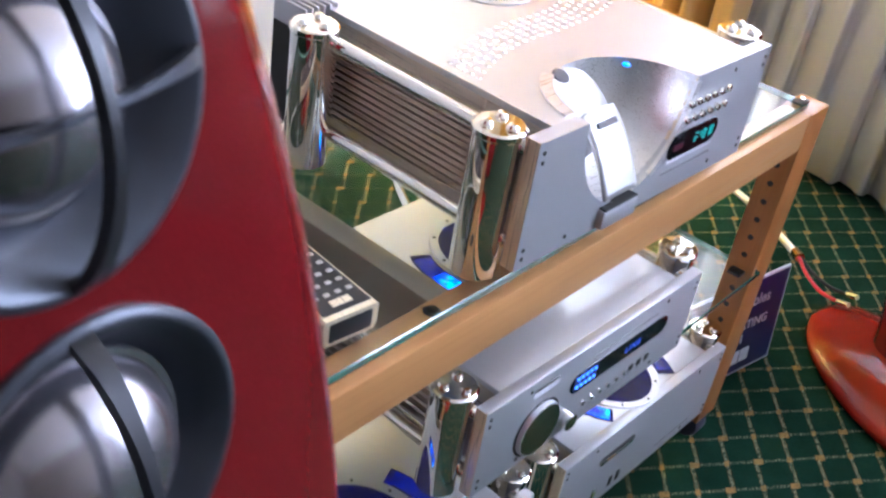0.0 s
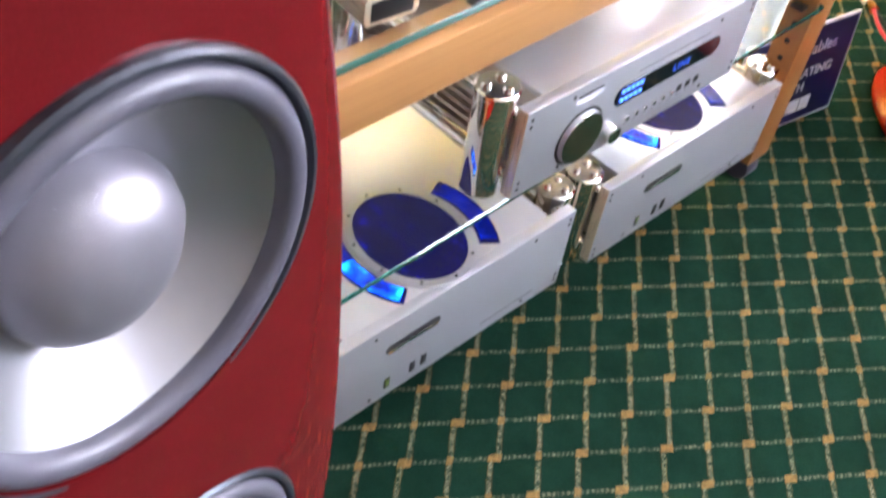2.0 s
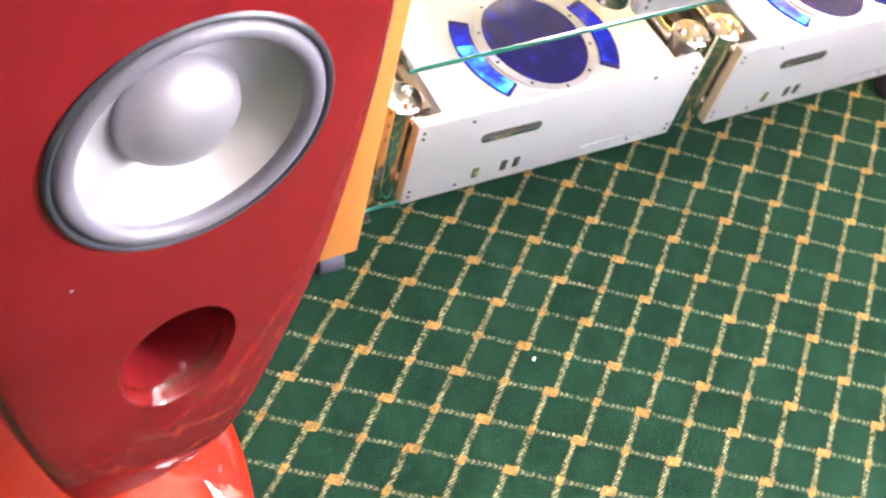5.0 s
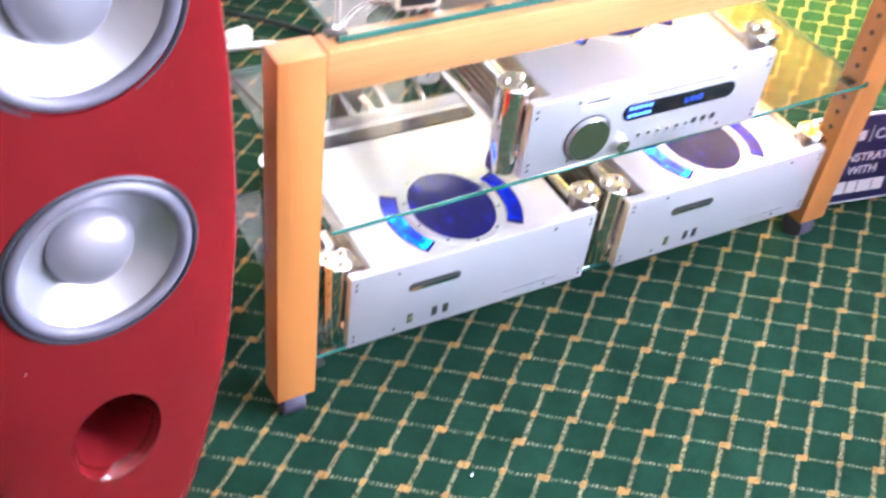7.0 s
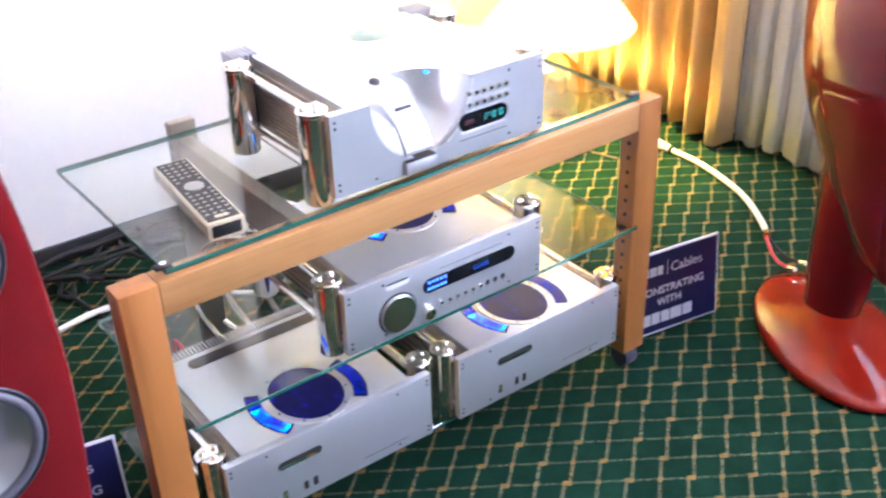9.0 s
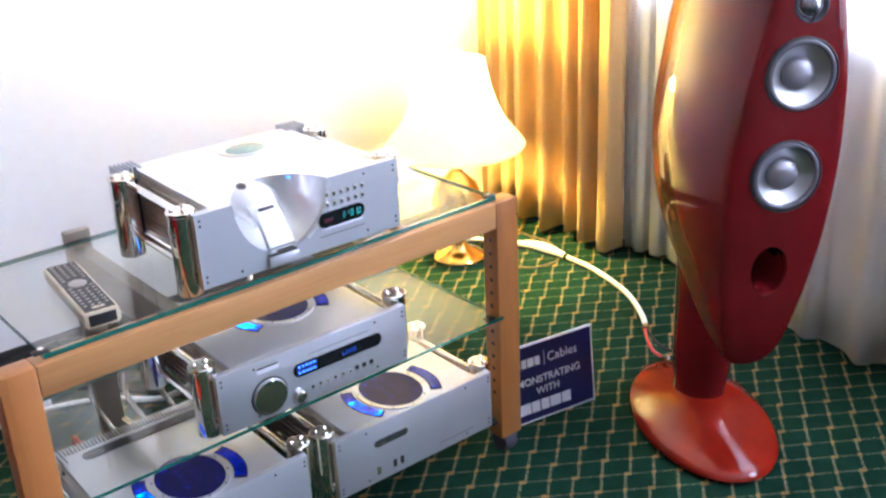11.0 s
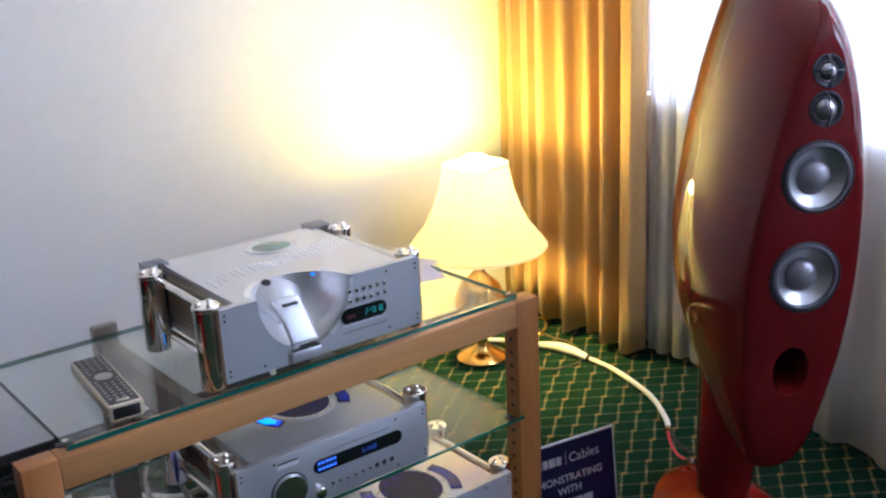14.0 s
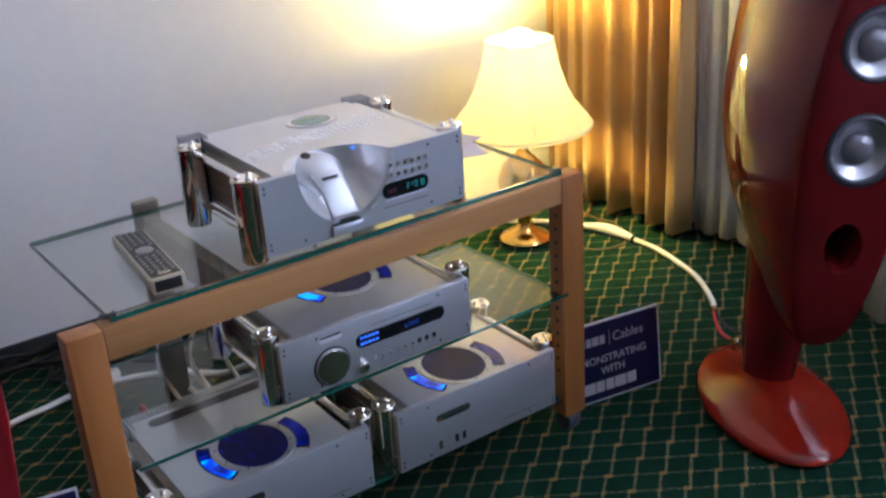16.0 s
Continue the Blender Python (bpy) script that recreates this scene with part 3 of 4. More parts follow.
def shelf(name, x0, x1, y0, y1, z0, z1, label):
    """A glass shelf with dark green edges and four clips."""
    root = thing(name, RACK, label, "shelf", "glass shelves of the rack")
    bm = box(x0, x1, y0, y1, z0, z1, 0.0012, segs=1)
    bm.faces.ensure_lookup_table()
    for f in bm.faces:
        f.normal_update()
        # paler green on back and left edges stands in for light caught there
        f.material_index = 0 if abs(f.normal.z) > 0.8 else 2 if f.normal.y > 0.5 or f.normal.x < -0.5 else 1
    p = part("pane", bm, [M["glass"], M["glass_edge"], M["glass_edge_lit"]], root, smooth=0)
    p.visible_shadow = False
    return root


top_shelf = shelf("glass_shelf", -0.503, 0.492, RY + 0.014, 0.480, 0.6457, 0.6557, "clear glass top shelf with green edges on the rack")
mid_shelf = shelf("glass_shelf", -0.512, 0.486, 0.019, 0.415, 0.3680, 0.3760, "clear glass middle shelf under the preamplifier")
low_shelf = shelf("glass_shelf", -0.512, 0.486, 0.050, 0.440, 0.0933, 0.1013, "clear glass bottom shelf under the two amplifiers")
for x in (-0.500, 0.482):
    for sh, z in ((top_shelf, 0.6557),):
        clip = part("clip", box(x - 0.017, x + 0.010, RY + 0.014, RY + 0.030, z, z + 0.005, 0.0018), M["black"], sh, "small dark glass clip")
        part("clip_screw", lathe([(0.0055, 0.0), (0.0055, 0.003), (0.003, 0.004), (0.0, 0.004)], 14, at=(x - 0.002, RY + 0.022, z + 0.005)), M["chrome"], clip)
for sh, z in ((mid_shelf, 0.368), (low_shelf, 0.0933)):
    for x, s in ((RX0 + LEGW, 1), (RX1 - LEGW, -1)):
        part("shelf_pin", box(min(x, x + s * 0.02), max(x, x + s * 0.02), RY + 0.012, RY + 0.034, z - 0.006, z, 0.0015), M["black"], sh, "dark shelf pin")

# ---------------------------------------------------------------- the electronics


def device(name, m, w, h, depth, label, category, group, foot=0.018, top_holes=None, scoop=False, post_x=(0.0, 0.0)):
    """A case with a thick front plate, finned flanks and four chrome columns joined by rails. Origin: middle of the front plate's foot."""
    root = thing(name, m, label, category, group)
    z0, z1 = foot, foot + h
    bw = w / 2 - 0.042
    fy = 0.016
    cx, r, ry, rz = -0.043, 0.097, 0.096, 0.115
    if scoop:
        pts = [(-w / 2, z0), (w / 2, z0), (w / 2, z1)]
        pts += [(cx + r * math.cos(a), z1 + rz * math.sin(a)) for a in (-math.pi * k / 28 for k in range(29))]
        pts += [(-w / 2, z1)]
        panel = prism(pts, "y", 0.0, fy)
    else:
        panel = box(-w / 2, w / 2, 0.0, fy, z0, z1, 0.0016)
    for f in panel.faces:
        f.normal_update()
        f.material_index = 1 if abs(f.normal.x) > 0.8 else 0
    front = part("front_panel", panel, [M["alu"], M["alu_edge"]], root, "thick silver aluminium front plate", smooth=30)
    part("body", box(-bw, bw, fy, depth, z0 + 0.004, z1 - 0.008, 0.0015) if not scoop else box(-bw, bw, ry + 0.003, depth, z0 + 0.004, z1 - 0.008, 0.0015), M["alu_side"], root, "aluminium case")
    if scoop:
        part("body_block", box(-bw, cx - r - 0.002, fy, ry + 0.003, z0 + 0.004, z1 - 0.008, 0.001), M["alu_side"], root)
        part("body_block", box(cx + r + 0.002, bw, fy, ry + 0.003, z0 + 0.004, z1 - 0.008, 0.001), M["alu_side"], root)
        pts = [(-bw - 0.004, fy), (cx - r, fy)] + [(cx - r * math.cos(a), ry * math.sin(a)) for a in (math.pi * k / 28 for k in range(3, 26))] + [(cx + r, fy), (bw + 0.004, fy), (bw + 0.004, depth), (-bw - 0.004, depth)]
        cover = prism(pts, "z", z1 - 0.008, z1 - 0.001)
    else:
        cover = box(-bw - 0.004, bw + 0.004, fy, depth, z1 - 0.008, z1 - 0.001, 0.0012)
    part("top_cover", cover, M["alu_top"], root, "flat silver top cover", smooth=30)
    # horizontal ribs of the heat sinks
    ribs, stand = (13, 0.004) if scoop else (7, 0.012)
    for s in (-1, 1):
        for k in range(ribs):
            z = z0 + 0.018 + k * (h - 0.045) / (ribs - 1)
            xa, xb = sorted((s * bw, s * (bw + stand)))
            part("rib", box(xa, xb, fy + 0.03, depth - 0.02, z - 0.0022, z + 0.0022), M["alu_side"], root, smooth=0)
    # upright fins on the back corners
    for s in (-1, 1):
        for k in range(6):
            x = s * (bw - 0.006 + k * 0.0085)
            part("fin", box(x - 0.0014, x + 0.0014, depth - 0.028, depth + 0.022, z0 + 0.004, z1 + 0.004, 0.0006, segs=1), M["alu"], root, smooth=0)
        # dark filler puts shade into the gaps between the fins
        part("fin_gap_shade", box(*sorted((s * (bw - 0.008), s * (bw + 0.039))), depth - 0.027, depth + 0.020, z0 + 0.006, z1 - 0.022), M["slot"], root, "dark block painting shade between the corner fins", smooth=0)
    # columns and rails
    for s, dx in ((-1, post_x[0]), (1, post_x[1])):
        xp = s * (w / 2 + 0.004) + dx
        for y in (0.044, depth - 0.052):
            R = 0.0245
            post = part("column", lathe([(0.010, 0.0), (0.012, 0.004), (R - 0.002, 0.005), (R, 0.008), (R, h + 0.016), (R + 0.0015, h + 0.018), (R + 0.0015, h + 0.023), (R - 0.001, h + 0.025), (0.0, h + 0.0255)], 40, at=(xp, y, 0.0)), M["chrome"], root, "polished chrome support column")
            for k in range(3):
                a = 2 * math.pi * k / 3 + 0.6
                part("screw", lathe([(0.006, 0.0), (0.0064, 0.002), (0.0045, 0.005), (0.0, 0.0062)], 14, at=(xp + 0.0135 * math.cos(a), y + 0.0135 * math.sin(a), h + 0.025)), M["chrome"], post)
        for z in (z0 + 0.022, z1 - 0.016):
            xr = xp - s * 0.012
            part("rail", tube([(xr, fy, z), (xr, depth - 0.03, z)], 0.0078, 14, smooth=0), M["chrome"], root, "chrome rail between the columns")
    # plate screws
    for s in (-1, 1):
        for z in (z0 + 0.012, z0 + 0.022, z1 - 0.012, z1 - 0.022):
            part("plate_screw", lathe([(0.0024, 0.0), (0.0024, -0.0006), (0.0, -0.0008)], 10, axis="y", at=(s * (w / 2 - 0.009), 0.0, z)), M["slot"], front, smooth=0)
    for x in (-w * 0.32, w * 0.32):
        for z in (z0 + 0.012, z1 - 0.012):
            if not (scoop and z > z0 + 0.1 and x < 0):
                part("plate_screw", lathe([(0.0026, 0.0), (0.0026, -0.0006), (0.0, -0.0008)], 10, axis="y", at=(x, 0.0, z)), M["slot"], front, smooth=0)
    return root, front, z0, z1


def vent_eye(root, z, cy, cx=0.0):
    """The round meshed window with two blue crescents and a pale ring on a top cover."""
    rx, ry = 0.066, 0.080
    eye = part("vent_window", lathe([(1.0, 0.0), (1.0, 0.0012), (0.0, 0.0013)], 56, sx=rx, sy=ry, at=(cx, cy, z)), M["blue_mesh"], root, "dark round mesh window with blue light inside", smooth=0)
    part("ring", prism(arc_band(cx, cy, (rx, ry), (rx + 0.011, ry + 0.011), 0, 359.9, 60), "z", z, z + 0.0026), M["alu_top"], eye, "raised silver ring", smooth=30)
    for a0, a1 in ((150, 222), (-40, 26)):
        cres = part("vent_crescent", prism(arc_band(cx, cy, (rx + 0.016, ry + 0.016), (rx + 0.043, ry + 0.040), a0, a1), "z", z, z + 0.0012), M["blue_mesh"], root, "blue-lit crescent vent", smooth=0)
        b0, b1 = (174, 219) if a0 > 90 else (-36, -26)
        part("light_strip", prism(arc_band(cx, cy, (rx + 0.0185, ry + 0.0185), (rx + 0.040, ry + 0.0375), b0, b1), "z", z + 0.0013, z + 0.002), M["sparkle"] if a0 > 90 else M["blue"], cres, "glowing cyan blue lamp", smooth=0)
        part("light_wash", prism(arc_band(cx, cy, (rx + 0.018, ry + 0.018), (rx + 0.041, ry + 0.038), a0 + 4, a1 - 4), "z", z + 0.0003, z + 0.00125), M["blue"], cres, "deep blue glow", smooth=0)
    for k in range(10):
        a = 2 * math.pi * k / 10 + 0.3
        part("vent_screw", lathe([(0.0022, 0.0), (0.0022, 0.0008), (0.0, 0.001)], 8, at=(cx + (rx + 0.0055) * math.cos(a), cy + (ry + 0.0055) * math.sin(a), z + 0.0026)), M["slot"], eye, smooth=0)


def amplifier(m):
    root, front, z0, z1 = device("power_amplifier", m, 0.42, 0.141, 0.335, "silver power amplifier with chrome columns and blue-lit top vents", "amplifier", "power amplifiers on the bottom shelf", foot=0.016)
    zt = z1 - 0.001
    vent_eye(root, zt, 0.095)
    part("vent_slot", prism(pill(0.012, 0.305, 0.29, 0.030), "z", zt, zt + 0.0012), M["vent"], root, "long dark vent slot", smooth=0)
    comb = bmesh.new()
    for k in range(46):
        x = -0.168 + k * 0.336 / 45
        box(x - 0.0016, x + 0.0016, 0.335, 0.362, z0 + 0.01, z1 + 0.001, bm=comb)
    tagged(part("back_fins", comb, M["alu_top"], root, "fine cooling fins along the back edge", smooth=0), kind="stuff")
    # handle slot and switches
    slot = part("handle_slot", prism(pill(-0.072, z0 + 0.092, 0.088, 0.017), "y", -0.0006, 0.003), M["slot"], front, "rounded slot in the front plate", smooth=0)
    part("slot_lip", prism(pill(-0.072, z0 + 0.0878, 0.082, 0.0068), "y", -0.0012, 0.001), M["chrome"], slot, smooth=0)
    for x, mat in ((-0.108, M["yellow_led"]), (-0.066, M["slot"]), (-0.047, M["slot"])):
        sw = part("switch", box(x - 0.0048, x + 0.0048, -0.0012, 0.002, z0 + 0.017, z0 + 0.036, 0.001, segs=1), M["slot"], front, "small black rocker switch", smooth=0)
        part("switch_key", box(x - 0.0028, x + 0.0028, -0.0022, -0.0012, z0 + 0.023, z0 + 0.032), mat if mat is not M["slot"] else M["black"], sw, smooth=0)
    part("print_line", box(0.055, 0.155, -0.0004, 0.0005, z0 + 0.0195, z0 + 0.0215), M["print"], front, smooth=0)
    return root


def preamplifier(m):
    root, front, z0, z1 = device("preamplifier", m, 0.427, 0.124, 0.335, "silver preamplifier with a large volume knob and blue display", "preamplifier", "", foot=0.012)
    zt = z1 - 0.001
    vent_eye(root, zt, 0.187, 0.018)
    zc = z0 + 0.046
    knob = part("volume_knob", lathe([(0.036, 0.0), (0.036, -0.0045), (0.0350, -0.0062), (0.031, -0.0064), (0.0, -0.0060)], 56, axis="y", at=(-0.110, 0.0, zc)), M["alu"], front, "large silver volume knob with a polished face")
    # the face's olive tint paints in the green carpet mirrored there
    part("knob_face", lathe([(0.0345, -0.0065), (0.0338, -0.0070), (0.0, -0.0070)], 56, axis="y", at=(-0.110, 0.0, zc)), M["knob"], knob, "polished knob face tinted olive like a carpet reflection")
    part("knob_groove", lathe([(0.0395, 0.0002), (0.0395, -0.0008), (0.0362, -0.0008), (0.0362, 0.0002)], 56, axis="y", at=(-0.110, 0.0, zc)), M["slot"], knob, smooth=0)
    part("small_knob", lathe([(0.0115, 0.0), (0.0115, -0.009), (0.010, -0.010), (0.0, -0.010)], 32, axis="y", at=(-0.047, 0.0, z0 + 0.021)), M["chrome"], front, "small chrome selector knob")
    part("indicator_slot", prism(pill(-0.108, z0 + 0.103, 0.048, 0.010), "y", -0.0006, 0.002), M["white_print"], front, "pale indicator window", smooth=0)
    part("indicator_shadow", prism(pill(-0.108, z0 + 0.1085, 0.044, 0.003), "y", -0.0010, 0.001), M["slot"], front, smooth=0)
    disp = part("display", prism(pill(0.047, z0 + 0.074, 0.206, 0.029, 14), "y", -0.0010, 0.003), M["lens"], front, "black rounded display window", smooth=0)
    for r in range(2):
        for k in range(5):
            part("display_dot", box(-0.045 + k * 0.0085, -0.0408 + k * 0.0085, -0.0022, -0.0012, z0 + 0.0668 + r * 0.0125, z0 + 0.0700 + r * 0.0125), M["led_white"], disp, smooth=0)
    part("display_glow", box(-0.049, -0.004, -0.0012, -0.0010, z0 + 0.0635, z0 + 0.0855), M["faint_blue"], disp, smooth=0)
    words("LINE", 0.013, M["dim_blue"], Matrix.Translation((0.055, -0.0014, z0 + 0.069)) @ pose(0, 0, 0, 90, 0, 0), disp, "display_text", 0.0, 1.35)
    for k in range(9):
        x = -0.018 + k * 0.0175
        if k < 6:
            part("button", lathe([(0.0036, 0.0), (0.0036, -0.003), (0.0, -0.0042)], 14, axis="y", at=(x, 0.0, z0 + 0.030)), M["chrome"], front)
        else:
            part("socket", box(x - 0.0048, x + 0.0048, -0.001, 0.001, z0 + 0.0245, z0 + 0.0345, 0.0008, segs=1), M["slot"], front, smooth=0)
        part("button_mark", box(x - 0.003, x + 0.003, -0.0004, 0.0005, z0 + 0.0195, z0 + 0.0208), M["print"], front, smooth=0)
    part("print_line", box(-0.02, 0.12, -0.0004, 0.0005, z0 + 0.099, z0 + 0.101), M["print"], front, smooth=0)
    return root


def cd_player(m):
    root, front, z0, z1 = device("cd_player", m, 0.428, 0.139, 0.345, "silver top-loading disc player with chrome columns and scooped dish", "cd player", "", foot=0.0235, scoop=True, post_x=(0.0, 0.0))
    cx, r, ry, rz = -0.043, 0.097, 0.096, 0.115
    bm = bmesh.new()
    rows = []
    for i in range(15):
        th = math.pi / 2 * i / 14
        row = []
        for j in range(33):
            a = math.pi * j / 32
            row.append(bm.verts.new((cx - r * math.cos(a), ry * math.sin(a) * math.cos(th), z1 - 0.0008 - rz * math.sin(a) * math.sin(th))))
        rows.append(row)
    for p, q in zip(rows, rows[1:]):
        for j in range(32):
            bm.faces.new((p[j], p[j + 1], q[j + 1], q[j]))
    bmesh.ops.remove_doubles(bm, verts=bm.verts, dist=1e-5)
    dish = part("dish", bm, M["bowl"], root, "smooth round satin dish scooped out of the front", smooth=80)
    # bright chamfers where the dish breaks the cover and the front plate
    part("dish_rim", prism(arc_band(cx, 0.0, (r - 0.001, ry - 0.001), (r + 0.013, ry + 0.011), 118, 168, 24), "z", z1 - 0.002, z1 + 0.0006), M["bowl"], dish, "polished chamfer round the dish", smooth=30)
    part("dish_rim", prism(arc_band(cx, z1, (r - 0.001, rz - 0.001), (r + 0.008, rz + 0.005), -62, -3, 28), "y", -0.0008, 0.004), M["bowl"], dish, "polished chamfer round the dish", smooth=30)

    def ridge(f):
        """Middle line of the lid arm from the back of the dish (0) to the front lip (1)."""
        return (cx - 0.034 + 0.024 * f ** 0.8, 0.094 - 0.094 * f ** 0.92, z1 - 0.0035 - 0.0725 * f ** 1.55 - 0.034 * f ** 4)

    def strip(name, f0, f1, widths, crown, lift, thick, mat, label, steps=22):
        bm = bmesh.new()
        rows = []
        for k in range(steps + 1):
            f = f0 + (f1 - f0) * k / steps
            x, y, z = ridge(f)
            hw = float(np.interp(f, [p[0] for p in widths], [p[1] for p in widths]))
            c = float(np.interp(f, [0, 0.25, 0.6, 1], crown))
            row = []
            for q in range(11):
                u = -1 + q / 5
                drop = c * (abs(u) ** 2.4)
                row.append(bm.verts.new((x + u * hw, y - lift * 0.5 + drop * 0.35, z + lift - drop)))
            rows.append(row)
        for p, q in zip(rows, rows[1:]):
            for j in range(10):
                bm.faces.new((p[j], p[j + 1], q[j + 1], q[j]))
        ob = part(name, bm, mat, root, label, smooth=60)
        sol = ob.modifiers.new("thick", "SOLIDIFY")
        sol.thickness, sol.offset = thick, 0
        return ob

    arm = strip("lid_arm", 0.0, 0.72, [(0, 0.040), (0.06, 0.052), (0.2, 0.058), (0.36, 0.051), (0.5, 0.040), (0.62, 0.031), (0.72, 0.028)], (0.010, 0.022, 0.014, 0.004), 0.0, 0.005, M["lid"], "curved satin lid arm sweeping out of the dish")
    strap = strip("lid_strap", 0.50, 1.0, [(0, 0.027), (1, 0.0285)], (0.003, 0.003, 0.003, 0.0015), 0.0065, 0.004, M["lid"], "flat satin strap down to the front lip")
    hx, hy, hz = ridge(0.10)
    part("arm_hole", lathe([(0.0, 0.0012), (0.0085, 0.0012), (0.0098, 0.0), (0.0098, -0.004)], 24), M["vent"], arm, "small round dark hole", at=Matrix.Translation((hx - 0.004, hy, hz + 0.0028)) @ pose(0, 0, 0, 24, -6, 0))
    bx, by, bz = ridge(0.63)
    part("strap_badge", box(-0.0165, 0.0165, -0.0035, 0.0035, 0.0, 0.0012, 0.0005, segs=1), M["vent"], strap, "small oblong badge", at=Matrix.Translation((bx, by - 0.0046, bz + 0.0090)) @ pose(0, 0, 0, 43, 0, 0), smooth=0)
    part("front_lip", box(cx - 0.041, cx + 0.022, -0.009, 0.014, z0 + 0.002, z0 + 0.0235, 0.003), M["alu"], root, "projecting lip under the lid arm")
    part("lip_gap", box(cx - 0.039, cx + 0.020, -0.0082, 0.012, z0 + 0.0237, z0 + 0.0262, 0.0006, segs=1), M["slot"], root, smooth=0)
    part("blue_lamp", lathe([(0.0, 0.003), (0.004, 0.002), (0.005, 0.0)], 12, at=(cx + 0.055, 0.064, z1 - 0.004)), M["cyan"], dish, "blue lamp at the edge of the dish")
    # window for the disc and perforation swirl
    wx, wy = 0.040, 0.275
    ring = part("window_ring", lathe([(1.0, 0.0), (1.01, 0.0016), (0.97, 0.0022), (0.80, 0.0016), (0.72, 0.0)], 48, sx=0.056, sy=0.048, at=(wx, wy, z1 - 0.001)), M["alu_top"], root, "raised oval window surround")
    part("window_glass", lathe([(0.74, 0.0008), (0.5, 0.002), (0.0, 0.0028)], 48, sx=0.056, sy=0.048, at=(wx, wy, z1 - 0.001)), M["window_lens"], ring, "tinted round window")
    # holes that catch the light, drawn as pale raised studs with the glint in their colour
    holes = bmesh.new()
    for k in range(23):
        u = k / 22
        x = -0.160 + 0.315 * u
        yc = 0.140 + 0.075 * u + 0.012 * math.sin(2 * math.pi * u)
        gap = 0.0098 + 0.006 * max(0.0, u - 0.7) / 0.3
        for q in range(5):
            at = (x, yc + (q - 2) * gap, z1 - 0.001)
            lathe([(0.0030, 0.0), (0.0027, 0.0009), (0.0014, 0.0014), (0.0, 0.0016)], 10, holes, at=at)
    tagged(part("perforation", holes, M["stud"], root, "swirl of small cover holes drawn as bright glinting studs", smooth=0), kind="stuff")
    # display, keys and print
    disp = part("display", prism(pill(0.081, z0 + 0.058, 0.104, 0.032, 14), "y", -0.0010, 0.003), M["lens"], front, "black display window with rounded ends", smooth=0)
    part("display_rim", prism(pill(0.081, z0 + 0.0405, 0.094, 0.004), "y", -0.0014, 0.001), M["white_print"], disp, smooth=0)
    for x, bars in ((0.084, (0, 3, 6)), (0.0905, (5,)), (0.101, (0, 1, 2, 3, 4, 5)), (0.110, (4, 5)), (0.117, (0, 1, 2, 3, 4, 5))):
        for b in bars:
            dx, dz, w, h = ((0, 0.0105, 0.0058, 0.0012), (0, 0, 0.0058, 0.0012), (0, 0.0055, 0.0012, 0.0058), (0, 0, 0.0012, 0.0056), (0.0046, 0, 0.0012, 0.0056), (0.0046, 0.0055, 0.0012, 0.0058), (0, 0.0052, 0.0058, 0.0012))[b]
            part("digit", box(x + dx, x + dx + w, -0.002, -0.0012, z0 + 0.0525 + dz, z0 + 0.0525 + dz + h), M["teal"], disp, smooth=0)
    # red reflection in the window, drawn as a faintly glowing patch
    part("display_reflection", box(0.042, 0.060, -0.0018, -0.0011, z0 + 0.053, z0 + 0.060), M["red_reflection"], disp, smooth=0)
    for i in range(2):
        for k in range(6):
            part("key", lathe([(0.0046, 0.0), (0.0048, -0.002), (0.0038, -0.0046), (0.0, -0.0052)], 16, axis="y", at=(0.050 + k * 0.0158, 0.0, z0 + 0.089 + i * 0.019)), M["chrome"], front, "small chrome push button")
            part("key_mark", box(0.047 + k * 0.0158, 0.053 + k * 0.0158, -0.0004, 0.0005, z0 + 0.0815 + i * 0.019, z0 + 0.0828 + i * 0.019), M["slot"], front, smooth=0)
    part("print_line", box(0.030, 0.132, -0.0004, 0.0005, z0 + 0.026, z0 + 0.0285), M["print"], front, smooth=0)
    return root


amp = amplifier(pose(-0.267, 0.006, 0.1017))
copy_thing(amp, pose(0.217, 0.004, 0.1017))
preamplifier(pose(-0.0215, -0.012, 0.3764))
cd_player(pose(-0.011, 0.002, 0.6559))

# ---------------------------------------------------------------- the loudspeakers
CAB = [  # height, front y, back y, half width of the baffle, bulge of the flanks beyond it
    (0.254, 0.05, 0.08, 0.012, 0.004), (0.262, 0.038, 0.092, 0.034, 0.004), (0.285, 0.028, 0.162, 0.056, 0.004), (0.325, 0.02, 0.249, 0.073, 0.0055), (0.39, 0.014, 0.369, 0.088, 0.01), (0.47, 0.009, 0.487, 0.102, 0.0196),
    (0.54, 0.005, 0.556, 0.111, 0.0299), (0.62, 0.002, 0.602, 0.116, 0.0368), (0.71, 0.0, 0.624, 0.118, 0.0428), (0.8, 0.0, 0.629, 0.114, 0.0454), (0.9, 0.002, 0.627, 0.106, 0.0413), (1.0, 0.006, 0.61, 0.09, 0.0382),
    (1.08, 0.013, 0.567, 0.073, 0.0419), (1.15, 0.024, 0.521, 0.053, 0.0442), (1.2, 0.037, 0.48, 0.033, 0.0427), (1.235, 0.054, 0.438, 0.016, 0.0368), (1.26, 0.08, 0.396, 0.009, 0.0222), (1.275, 0.115, 0.351, 0.006, 0.004),
]


